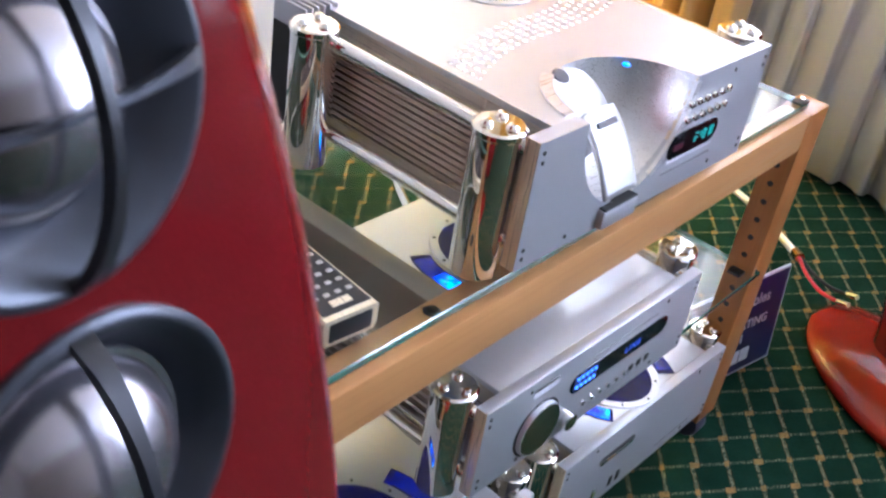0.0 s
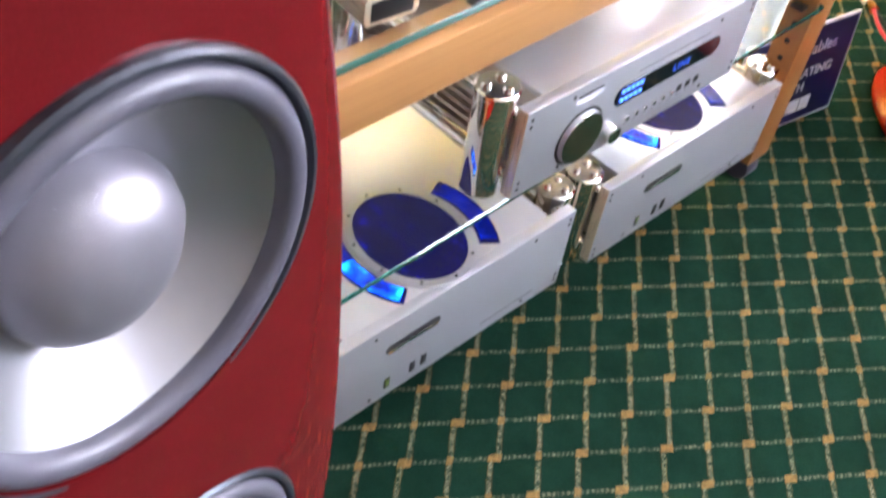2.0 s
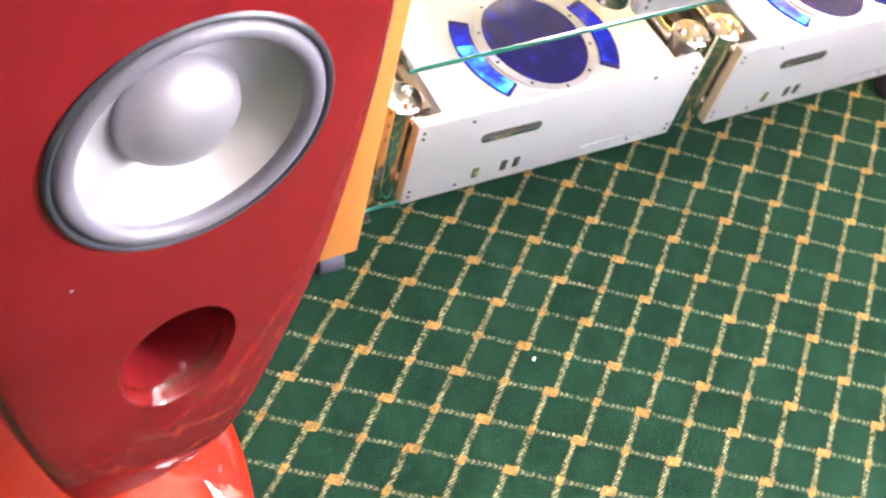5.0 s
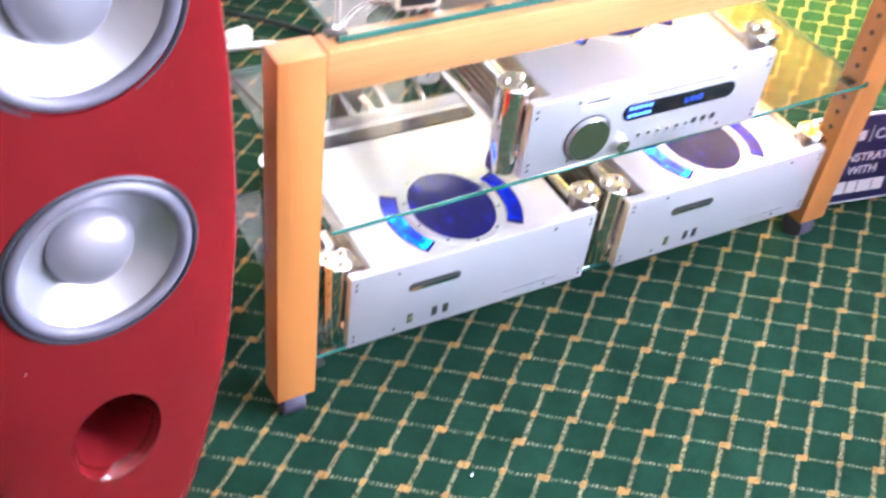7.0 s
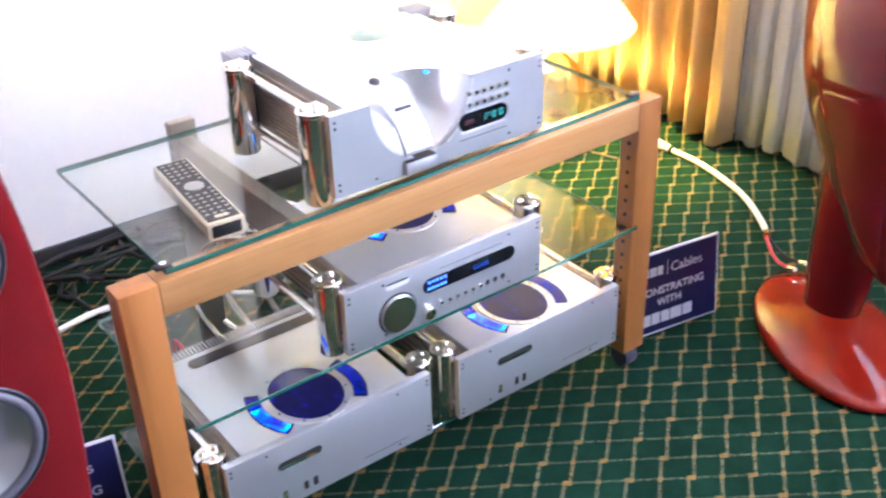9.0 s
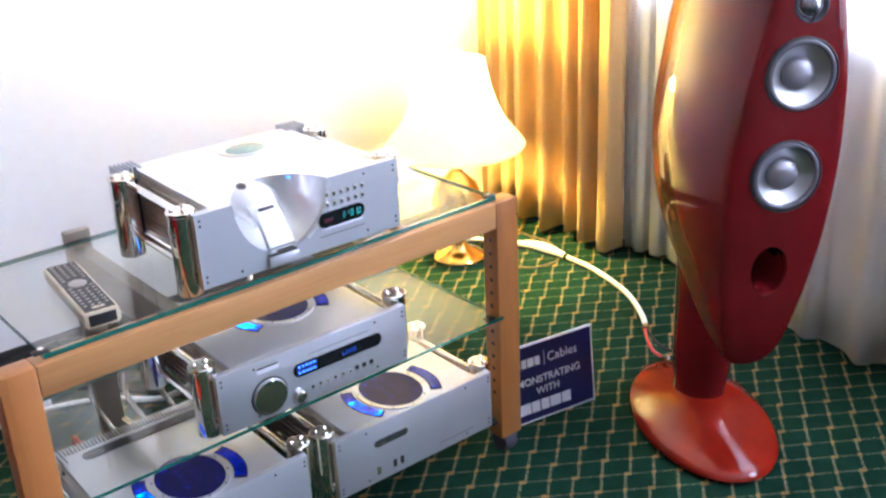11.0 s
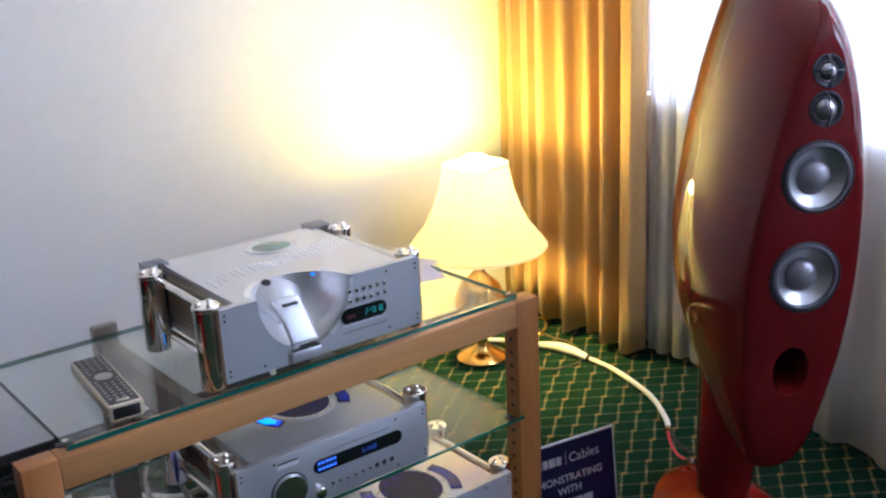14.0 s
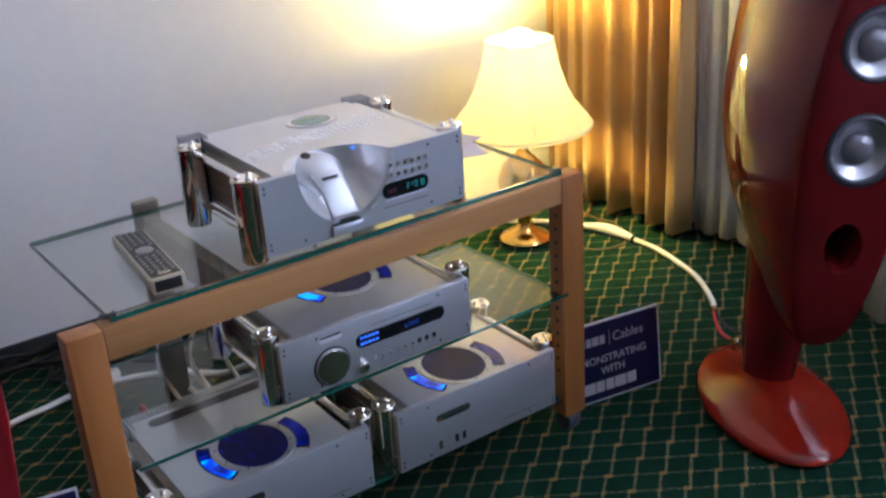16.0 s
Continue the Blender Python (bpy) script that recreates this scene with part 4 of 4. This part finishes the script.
def smooth_rows(rows, steps):
    out = []
    a = np.array(rows, float)
    ext = np.vstack([2 * a[0] - a[1], a, 2 * a[-1] - a[-2]])
    for k in range(1, len(ext) - 2):
        p0, p1, p2, p3 = ext[k - 1 : k + 3]
        for s in range(steps):
            t = s / steps
            out.append(0.5 * (2 * p1 + (p2 - p0) * t + (2 * p0 - 5 * p1 + 4 * p2 - p3) * t * t + (3 * p1 - p0 - 3 * p2 + p3) * t**3))
    out.append(a[-1])
    return out


def rounded(ring, corners, d):
    """Swap sharp corners of an outline for short curves."""
    out = []
    for k, p in enumerate(ring):
        if k not in corners:
            out.append(p)
            continue
        p = Vector(p)
        a, b = Vector(ring[k - 1]) - p, Vector(ring[(k + 1) % len(ring)]) - p
        a, b = p + a * min(0.8, d / a.length), p + b * min(0.8, d / b.length)
        for s in (0, 0.2, 0.4, 0.6, 0.8, 1):
            out.append(tuple(a * (1 - s) ** 2 + p * 2 * s * (1 - s) + b * s * s))
    return out


def front_at(z):
    return float(np.interp(z, [r[0] for r in CAB], [r[1] for r in CAB]))


def woofer(root, z, dx, name="woofer"):
    """A cone driver: dark frame, rubber roll, spun metal cone and dome. Faces -y."""
    at = (dx, front_at(z) - 0.004, z)
    d = part(name, open_lathe([(0.0778, 0.006), (0.0778, -0.0018), (0.0764, -0.0034), (0.0748, -0.0034), (0.0738, -0.0016), (0.0732, 0.02)], 64, axis="y", at=at), M["plate"], root, "cone driver with a silver cone and dark frame")
    roll = [(0.0738, 0.001)] + [(0.0675 + 0.0056 * math.cos(a), 0.0006 - 0.0056 * math.sin(a)) for a in (math.pi * k / 10 for k in range(11))] + [(0.0612, 0.003)]
    part("surround", open_lathe(roll, 64, axis="y", at=at), M["rubber"], d, "grey rubber surround", smooth=60)
    part("cone", open_lathe([(0.0615, 0.002), (0.0545, 0.0075), (0.046, 0.0140), (0.037, 0.0205), (0.0338, 0.0228)], 64, axis="y", at=at), M["cone"], d, "spun aluminium cone", smooth=60)
    part("dust_dome", open_lathe([(0.0342, 0.0235), (0.0338, 0.0180), (0.031, 0.0115), (0.0245, 0.0055), (0.015, 0.0018), (0.006, 0.0004), (0.0001, 0.0002)], 48, axis="y", at=at), M["dust_dome"], d, "silver dust dome", smooth=60)


def dome_driver(root, z, dx, R, name):
    """A dome driver in a flared dark plate with a crossed guard. Faces -y, tilted with the baffle."""
    y = front_at(z)
    slope = math.degrees(math.atan2(front_at(z + 0.02) - front_at(z - 0.02), 0.04))
    at = Matrix.Translation((dx, y - 0.0045, z)) @ pose(0, 0, 0, -slope, 0, 0)
    k, e = R / 0.037, 0.56 if name == "tweeter" else 0.66
    d = part(name, open_lathe([(R, 0.002), (R, -0.0022), (R - 0.0015, -0.0032), (R * 0.93, -0.0030), (R * (e + 0.17), 0.0018), (R * (e + 0.06), 0.0062), (R * (e + 0.015), 0.0075)], 56, axis="y"), M["plate"], root, "dome driver with a curved guard bar", at, smooth=50)
    part("dome", open_lathe([(R * e, 0.0075), (R * e * 0.97, 0.002 * k), (R * e * 0.81, -0.0032 * k), (R * e * 0.56, -0.0072 * k), (R * e * 0.28, -0.0092 * k), (0.0001, -0.0097 * k)], 48, axis="y"), M["dome"], d, "silver metal dome", smooth=60)
    part("dome_ring", lathe([(R * (e + 0.05), 0.0065), (R * (e + 0.05), 0.0040), (R * e, 0.0040), (R * e, 0.0065)], 48, axis="y"), M["dome"], d)
    for ang in (0, 90) if name == "tweeter" else (0,):
        bm = bmesh.new()
        rows = []
        for s in range(17):
            u = -1 + 2 * s / 16
            yy = -0.0028 - (0.017 if ang == 0 else 0.0085) * k * (1 - u * u) ** 0.75
            dk = (0.0034 if ang == 0 else 0.0022) * k
            hw = (0.0010 if ang == 0 else 0.0007) * k + 0.0016 * k * u * u
            rows.append([bm.verts.new(p) for p in ((-hw, yy, u * R * 0.97), (hw, yy, u * R * 0.97), (hw, yy + dk, u * R * 0.97), (-hw, yy + dk, u * R * 0.97))])
        for p, q in zip(rows, rows[1:]):
            for c in range(4):
                bm.faces.new((p[c], p[(c + 1) % 4], q[(c + 1) % 4], q[c]))
        bm.faces.new(rows[0])
        bm.faces.new(rows[-1])
        part("guard_bar", bm, M["guard"] if ang == 0 else M["plate"], d, "dark guard bar over the dome", Matrix.Rotation(radians(ang), 4, "Y"), smooth=40)


WZ, MZ, TZ, PZ = (0.924, 0.715), 1.062, 1.136, 0.500


def loudspeaker(m, lean, label):
    """Origin on the floor under the middle of the baffle; faces -y. lean: how far the cabinet stands out of plumb, sideways per metre of height."""
    root = thing("loudspeaker", m, label, "loudspeaker", "pair of red loudspeakers")
    bm = bmesh.new()
    rings = []
    for z, yf, yb, w, bulge in smooth_rows(CAB, 4):
        # the crown rises towards the back
        rise = 0.34 * min(1.0, max(0.0, (z - 0.85) / 0.4)) ** 1.3
        ring = []
        for k in range(13):
            u = -1 + 2 * k / 12
            ring.append((w * u, yf - 0.006 * (1 - u * u) + 0.004 * max(0.0, (abs(u) - 0.8) / 0.2) ** 2))
        # flanks swell to their widest at two fifths of the depth, then close in half an ellipse
        wide, mid = w + bulge, yf + 0.42 * (yb - yf)
        f0 = math.acos(w / wide)
        front, back = (mid - yf) / math.sin(f0), yb - mid
        turns = [-f0 * (1 - k / 8) for k in range(1, 8)] + [k / 18 * math.pi / 2 for k in range(18)]
        side = [(wide * math.cos(f), mid + (front if f < 0 else back) * math.sin(f)) for f in turns]
        ring += side + [(0.0, yb)] + [(-x, y) for x, y in reversed(side)]
        ring = rounded(ring, (0, 12), min(0.008, w * 0.3))
        rings.append([bm.verts.new((x + lean * (z - 0.72), y, z + rise * max(0.0, y - yf))) for x, y in ring])
    for a, b in zip(rings, rings[1:]):
        for k in range(len(a)):
            q = (k + 1) % len(a)
            bm.faces.new((a[k], a[q], b[q], b[k]))
    bm.faces.new(rings[0])
    bm.faces.new(rings[-1])
    cab = new("cabinet", to_mesh(bm, "cabinet", M["lacquer"], 32))
    cuts = [lathe([(0.0735, -0.06), (0.0735, 0.045)], 64, axis="y", at=(lean * (z - 0.72), 0, z)) for z in WZ]
    cuts.append(lathe([(1.0, -0.06), (1.0, -0.004), (0.86, 0.012), (0.76, 0.04), (0.74, 0.24)], 40, axis="y", sx=0.042, sy=0.058, at=(lean * (PZ - 0.72), 0.004, PZ)))
    for z, R in ((MZ, 0.0330), (TZ, 0.0300)):
        cuts.append(lathe([(R, -0.06), (R, 0.012)], 40, axis="y", at=(lean * (z - 0.72), front_at(z), z)))
    carve(cab, cuts)
    cab.parent = root
    tagged(cab, "tall leaf-shaped glossy red cabinet")
    # the throat's lacquer is darkened to paint in the shade of its depth
    part("port_throat", open_lathe([(1.0, 0.0), (0.88, 0.010), (0.785, 0.038), (0.765, 0.22), (0.0, 0.2205)], 40, axis="y", sx=0.0418, sy=0.0578, at=(lean * (PZ - 0.72), front_at(PZ) - 0.004, PZ)), M["lacquer_port_shade"], cab, "flared port opening", smooth=60)
    # stem
    bm = bmesh.new()
    rings = []
    for z, cy, hw, hd in smooth_rows([(0.012, 0.27, 0.088, 0.115), (0.035, 0.27, 0.070, 0.092), (0.07, 0.275, 0.062, 0.080), (0.15, 0.28, 0.068, 0.098), (0.27, 0.29, 0.074, 0.108), (0.37, 0.285, 0.084, 0.118), (0.47, 0.27, 0.094, 0.12), (0.56, 0.25, 0.105, 0.13)], 4):
        rings.append([bm.verts.new((lean * (z - 0.72) + hw * math.cos(a), cy + hd * math.sin(a), z)) for a in (2 * math.pi * k / 32 for k in range(32))])
    for a, b in zip(rings, rings[1:]):
        for k in range(32):
            bm.faces.new((a[k], a[(k + 1) % 32], b[(k + 1) % 32], b[k]))
    bm.faces.new(rings[-1])
    bm.faces.new(rings[0])
    part("stem", bm, M["lacquer"], root, "narrow red neck between cabinet and foot", smooth=60)
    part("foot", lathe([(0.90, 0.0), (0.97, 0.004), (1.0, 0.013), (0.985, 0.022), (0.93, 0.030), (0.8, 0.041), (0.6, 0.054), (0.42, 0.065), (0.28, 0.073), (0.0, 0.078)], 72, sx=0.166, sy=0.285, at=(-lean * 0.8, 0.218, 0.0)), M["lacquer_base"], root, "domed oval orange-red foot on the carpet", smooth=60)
    for z in WZ:
        woofer(root, z, lean * (z - 0.72))
    dome_driver(root, MZ, lean * (MZ - 0.72), 0.0362, "midrange_dome")
    dome_driver(root, TZ, lean * (TZ - 0.72), 0.0335, "tweeter")
    return root


# yaw turns the baffle from -y towards the listening place
loudspeaker(pose(0.880, -0.410, 0, 0, 0, -31) @ Matrix.Diagonal((0.975, 0.975, 0.992, 1)), 0.082, "tall glossy red loudspeaker on an oval foot beside the window")
near_speaker = loudspeaker(pose(-0.860, -0.327, 0, 0, 0, 9.3) @ Matrix.Diagonal((1.025, 1.025, 1.022, 1)), 0.034, "tall glossy red loudspeaker standing beside the wooden rack")

part("chip", box(-0.0012, 0.0012, -0.0004, 0.003, -0.0008, 0.0008, 0.0004, segs=1), M["print"], near_speaker, "tiny pale chip in the lacquer", at=Matrix.Translation((-0.070, front_at(0.63) - 0.0040, 0.628)), smooth=0)

# ---------------------------------------------------------------- the table lamp
LX, LY = 1.162, 1.010
lampt = thing("table_lamp", pose(LX, LY, 0), "lit brass table lamp with a cream bell shade", "lamp")
part("base", lathe([(0.085, 0.0), (0.088, 0.008), (0.080, 0.018), (0.055, 0.028), (0.030, 0.045), (0.022, 0.075), (0.034, 0.095), (0.030, 0.11)], 40), M["brass"], lampt, "round polished brass base", smooth=50)
part("body", lathe([(0.030, 0.11), (0.058, 0.135), (0.082, 0.175), (0.086, 0.215), (0.068, 0.265), (0.032, 0.30), (0.018, 0.315), (0.016, 0.40), (0.02, 0.41), (0.0, 0.412)], 40), M["brass"], lampt, "bulbous brass body", smooth=50)
prof = [(0.227, 0.394), (0.230, 0.402), (0.214, 0.426), (0.174, 0.474), (0.146, 0.53), (0.126, 0.59), (0.113, 0.65), (0.108, 0.676), (0.107, 0.681)]
shade = part("shade", open_lathe(prof, 48), M["shade"], lampt, "cream fabric bell shade glowing from within", smooth=60)
shade.modifiers.new("cloth", "SOLIDIFY").thickness = 0.0015
for r, z in ((0.2295, 0.402), (0.1075, 0.679)):
    part("shade_trim", tube([(r * math.cos(a), r * math.sin(a), z) for a in (2 * math.pi * k / 48 for k in range(49))], 0.003, 6, smooth=0), M["shade"], shade)
for k in range(8):
    a = 2 * math.pi * k / 8 + 0.3
    part("shade_rib", tube([((r + 0.001) * math.cos(a), (r + 0.001) * math.sin(a), z) for r, z in prof[1:]], 0.0012, 5, smooth=0), M["shade"], shade)
part("socket", lathe([(0.0, 0.411), (0.016, 0.412), (0.017, 0.470), (0.012, 0.478), (0.0, 0.479)], 24), M["brass"], lampt, "brass lamp socket", smooth=50)
part("bulb", lathe([(0.0, 0.480), (0.014, 0.481), (0.015, 0.600), (0.022, 0.632), (0.040, 0.646), (0.050, 0.668), (0.048, 0.688), (0.036, 0.704), (0.018, 0.711), (0.0, 0.713)], 28), glow("bulb_glow", (1.0, 0.72, 0.12), 900.0), lampt, "glowing bulb", smooth=60)

# ---------------------------------------------------------------- cables on the carpet


def speaker_cable(points, label):
    root = thing("speaker_cable", pose(0, 0, 0), label, "cable", "white speaker cables")
    part("sheath", tube(points, 0.0078, 12), M["cable"], root, "thick white braided sheath")
    return root


cab = speaker_cable([(0.55, 1.27, 0.012), (0.90, 1.27, 0.012), (1.12, 1.21, 0.012), (1.27, 1.08, 0.012), (1.356, 0.925, 0.014), (1.390, 0.83, 0.013), (1.398, 0.73, 0.012), (1.390, 0.60, 0.012), (1.335, 0.41, 0.012), (1.240, 0.262, 0.020), (1.150, 0.172, 0.044)], "thick white speaker cable curving over the green carpet")
part("splitter_sleeve", tube([(1.352, 0.93, 0.016), (1.376, 0.88, 0.018), (1.386, 0.842, 0.019), (1.393, 0.79, 0.018), (1.397, 0.735, 0.014)], (0.0095, 0.0135, 0.0165, 0.0175, 0.0165, 0.013, 0.010), 16), M["cable"], cab, "fat white sleeve on the cable")
part("sleeve_band", tube([(1.397, 0.738, 0.014), (1.3975, 0.728, 0.0135)], 0.0112, 16, smooth=0), M["black_wire"], cab, "dark band at the end of the sleeve")
part("collar", tube([(1.160, 0.181, 0.042), (1.134, 0.158, 0.050)], 0.0105, 14, smooth=0), M["brass"], cab, "brass collar")
for dx, mat in ((-0.010, M["red_wire"]), (0.012, M["black_wire"])):
    part("tail", tube([(1.136 + dx * 0.2, 0.160, 0.050), (1.112 + dx, 0.122, 0.040), (1.090 + dx * 1.6, 0.075, 0.036), (1.075 + dx * 2, 0.025, 0.045)], 0.004, 8), mat, cab)
    part("plug", tube([(1.078 + dx * 2, 0.03, 0.043), (1.066 + dx * 2, 0.004, 0.056)], 0.0058, 10, smooth=0), M["chrome"], cab, "metal plug")
speaker_cable([(-1.05, 0.55, 0.012), (-0.80, 0.86, 0.012), (-0.57, 0.955, 0.012), (-0.47, 0.975, 0.012), (-0.38, 0.995, 0.012), (-0.29, 0.990, 0.012), (-0.20, 0.965, 0.012), (-0.11, 0.905, 0.013), (-0.035, 0.80, 0.03), (0.015, 0.66, 0.12), (0.025, 0.53, 0.20), (0.02, 0.44, 0.22)], "thick white speaker cable rising from the carpet behind the rack")

def loose_cable(name, points, r, mat, label, group):
    return solo(name, tube(points, r, 10), mat, label, "cable", group, smooth=60)


for pts in ([(-0.19, 0.37, 0.43), (-0.27, 0.44, 0.42), (-0.31, 0.47, 0.31), (-0.29, 0.43, 0.22), (-0.26, 0.37, 0.19)], [(-0.14, 0.37, 0.42), (-0.22, 0.47, 0.40), (-0.28, 0.50, 0.27), (-0.24, 0.45, 0.20), (-0.23, 0.37, 0.185)],
            [(-0.16, 0.37, 0.44), (-0.20, 0.43, 0.42), (-0.24, 0.46, 0.30), (-0.22, 0.42, 0.22), (-0.20, 0.37, 0.20)], [(-0.12, 0.37, 0.45), (-0.15, 0.45, 0.43), (-0.17, 0.48, 0.32), (-0.15, 0.43, 0.22), (-0.14, 0.37, 0.20)],
            [(-0.08, 0.37, 0.46), (-0.10, 0.46, 0.44), (-0.09, 0.49, 0.34), (-0.02, 0.47, 0.24), (0.04, 0.37, 0.20)], [(0.13, 0.40, 0.70), (0.13, 0.45, 0.68), (0.11, 0.47, 0.56), (0.08, 0.43, 0.47), (0.05, 0.37, 0.45)]):
    loose_cable("interconnect_cable", pts, 0.0065, M["chrome"], "silver braided interconnect cable behind the preamplifier", "interconnect cables")
# a tangle of black mains leads along the wall
rnd = random.Random(21)
for k in range(7):
    x, y = rnd.uniform(-0.06, 0.06), rnd.uniform(1.14, 1.27)
    pts = [(x, y, 0.010)]
    way = rnd.uniform(2.6, 3.6)
    for q in range(11):
        way += rnd.uniform(-0.75, 0.75)
        x, y = x + 0.075 * math.cos(way), y + 0.035 * math.sin(way)
        if not 1.10 < y < 1.285:
            y, way = min(1.285, max(1.10, y)), math.pi - (way - math.pi) * 0.6
        pts.append((x, y, 0.010 + 0.016 * (k % 3) + rnd.uniform(0, 0.02)))
    loose_cable("power_cable", pts, 0.0062, M["black_wire"], "black mains lead in a tangle on the carpet by the wall", "power cables")
for pts in ([(-0.30, 0.365, 0.17), (-0.32, 0.55, 0.06), (-0.34, 0.85, 0.008), (-0.40, 1.16, 0.010)], [(0.14, 0.365, 0.17), (0.10, 0.60, 0.05), (-0.12, 1.00, 0.008), (-0.34, 1.20, 0.010)]):
    loose_cable("power_cable", pts, 0.006, M["black_wire"], "black mains lead behind the power amplifier", "power cables")
loose_cable("power_cable", [(1.20, 0.96, 0.006), (1.215, 0.88, 0.005), (1.237, 0.81, 0.005), (1.263, 0.766, 0.005), (1.319, 0.744, 0.005), (1.379, 0.751, 0.005), (1.43, 0.80, 0.005), (1.46, 0.90, 0.005), (1.45, 1.00, 0.005), (1.50, 1.22, 0.005)], 0.0026, M["flex"], "thin tan lamp flex on the carpet", "power cables")

solo("cable_plug", box(-0.032, 0.032, -0.016, 0.016, 0.0, 0.028, 0.006), M["cable"], "small white plug box lying by the white cable", "plug", m=pose(-0.285, 1.025, 0.001, 0, 0, 12))

# ---------------------------------------------------------------- signs


def sign(m, label, group="show signs"):
    """A navy show board with a white border. Origin: lower left corner; faces -y."""
    root = thing("sign", m, label, "sign", group)
    W, Hh = 0.300, 0.210
    part("board", box(0, W, 0, 0.005, 0, Hh, 0.001, segs=1), M["white_print"], root, "white board", smooth=0)
    part("print", box(0.005, W - 0.005, -0.0006, 0.001, 0.005, Hh - 0.005), M["navy"], root, "navy printed field", smooth=0)
    put = lambda x, z: Matrix.Translation((x, -0.0012, z)) @ pose(0, 0, 0, 90, 0, 0)
    for x0, x1, z0, z1 in ((0.040, 0.060, 0.150, 0.172), (0.064, 0.080, 0.150, 0.172), (0.084, 0.098, 0.150, 0.172), (0.101, 0.120, 0.150, 0.172), (0.123, 0.138, 0.150, 0.172)):
        part("name_bar", box(x0, x1, -0.0012, 0.0, z0, z1), M["white_print"], root, smooth=0)
    part("divider", box(0.151, 0.1522, -0.0012, 0.0, 0.144, 0.182), M["white_print"], root, smooth=0)
    words("Cables", 0.034, M["white_print"], put(0.160, 0.150), root)
    words("DEMONSTRATING", 0.027, M["white_print"], put(0.033, 0.101), root, bold=0.0004)
    words("WITH", 0.027, M["white_print"], put(0.122, 0.070), root, bold=0.0004)
    for x0, x1 in ((0.070, 0.103), (0.106, 0.130), (0.134, 0.158), (0.161, 0.194), (0.197, 0.224)):
        part("name_bar", box(x0, x1, -0.0012, 0.0, 0.024, 0.053), M["white_print"], root, smooth=0)
    part("prop", box(W / 2 - 0.02, W / 2 + 0.02, 0.003, 0.006, 0.002, Hh * 0.75), M["white_print"], root, "cardboard prop behind the board", Matrix.Translation((0, 0.012, 0)) @ pose(0, 0, 0, -14, 0, 0), smooth=0)
    return root


sg = sign(pose(0.527, 0.102, 0.0, -6, 0, -9), "navy show board with white lettering beside the rack")
copy_thing(sg, pose(-0.872, 0.295, 0.0, -6, 0, -9))

# ---------------------------------------------------------------- small things on the glass top
remote = thing("remote_control", pose(-0.384, 0.166, 0.6559, 0, 0, -4.5) @ Matrix.Diagonal((0.90, 0.91, 1, 1)), "long pale metal remote control with a dark keypad on the glass", "remote control")
part("shell", prism([(-0.030, 0.0), (0.030, 0.0), (0.034, 0.006), (0.034, 0.026), (0.031, 0.029), (-0.031, 0.029), (-0.034, 0.026), (-0.034, 0.006)], "y", -0.135, 0.135, bevel=0.0012), M["remote"], remote, "pale champagne metal shell")
part("keypad", box(-0.029, 0.029, -0.128, 0.131, 0.0288, 0.0300, 0.0004, segs=1), M["black"], remote, "black keypad plate", smooth=0)
part("end_cap", box(-0.027, 0.027, -0.1362, -0.130, 0.003, 0.025, 0.003), M["black"], remote, "dark end window")
for i in range(15):
    for k in range(4):
        x, y = -0.0205 + k * 0.0137, 0.118 - i * 0.0158
        if 5 <= i <= 8:
            if k in (1, 2) or i in (6, 7):
                continue
        part("key", box(x - 0.0036, x + 0.0036, y - 0.0026, y + 0.0026, 0.030, 0.0315, 0.001, segs=1), M["keys"], remote, smooth=0)
part("key_pad_ring", lathe([(0.018, 0.0300), (0.018, 0.0318), (0.016, 0.0322), (0.0, 0.0322)], 32, at=(0, 0.012, 0)), M["keys"], remote, "round silver cursor key")
part("badge", box(-0.012, 0.012, -0.121, -0.112, 0.0300, 0.0310, 0.0008, segs=1), M["remote"], remote, smooth=0)

for k, (x, y, a) in enumerate(((0.33, 0.36, 8), (0.36, 0.33, -14), (0.38, 0.37, 22))):
    lf = thing("leaflet", pose(x, y, 0.6560 + 0.0012 * k, 0, 0, a), "printed glossy leaflet lying on the glass top", "leaflet", "leaflets on the glass top")
    sheet = part("sheet", box(-0.105, 0.105, -0.074, 0.074, 0.0, 0.0008), M["paper"], lf, smooth=0)
    part("picture", box(-0.09, 0.03, -0.06, 0.05, 0.0008, 0.0010), M["paper_print"], sheet, smooth=0)

solo("paper_crumb", box(-0.0028, 0.0028, -0.0013, 0.0013, 0.0, 0.0025, 0.0008, segs=1), M["white_print"], "tiny white paper crumb on the green carpet", "crumb", m=pose(-0.36, -0.20, 0.0, 0, 0, 35))

# a turn of gold flex standing on edge near the curtain
loop = [(0.030 * math.cos(a) * (1 + 0.06 * math.sin(3 * a)), 0.004 * math.sin(2 * a), 0.034 + 0.030 * math.sin(a)) for a in (2 * math.pi * k / 40 for k in range(41))]
solo("cord_loop", tube(loop, 0.0042, 8, smooth=0), M["brass"], "small loop of gold flex on the carpet beside the curtain", "cord", m=pose(1.440, 1.030, 0.0, 0, 0, -35), smooth=60)

loose_cable("speaker_lead", [(-0.36, 0.37, 0.20), (-0.37, 0.44, 0.23), (-0.36, 0.49, 0.18), (-0.34, 0.52, 0.07), (-0.31, 0.58, 0.006), (-0.24, 0.62, 0.006)], 0.0042, M["red_wire"], "thin red lead behind the power amplifier", "speaker leads")
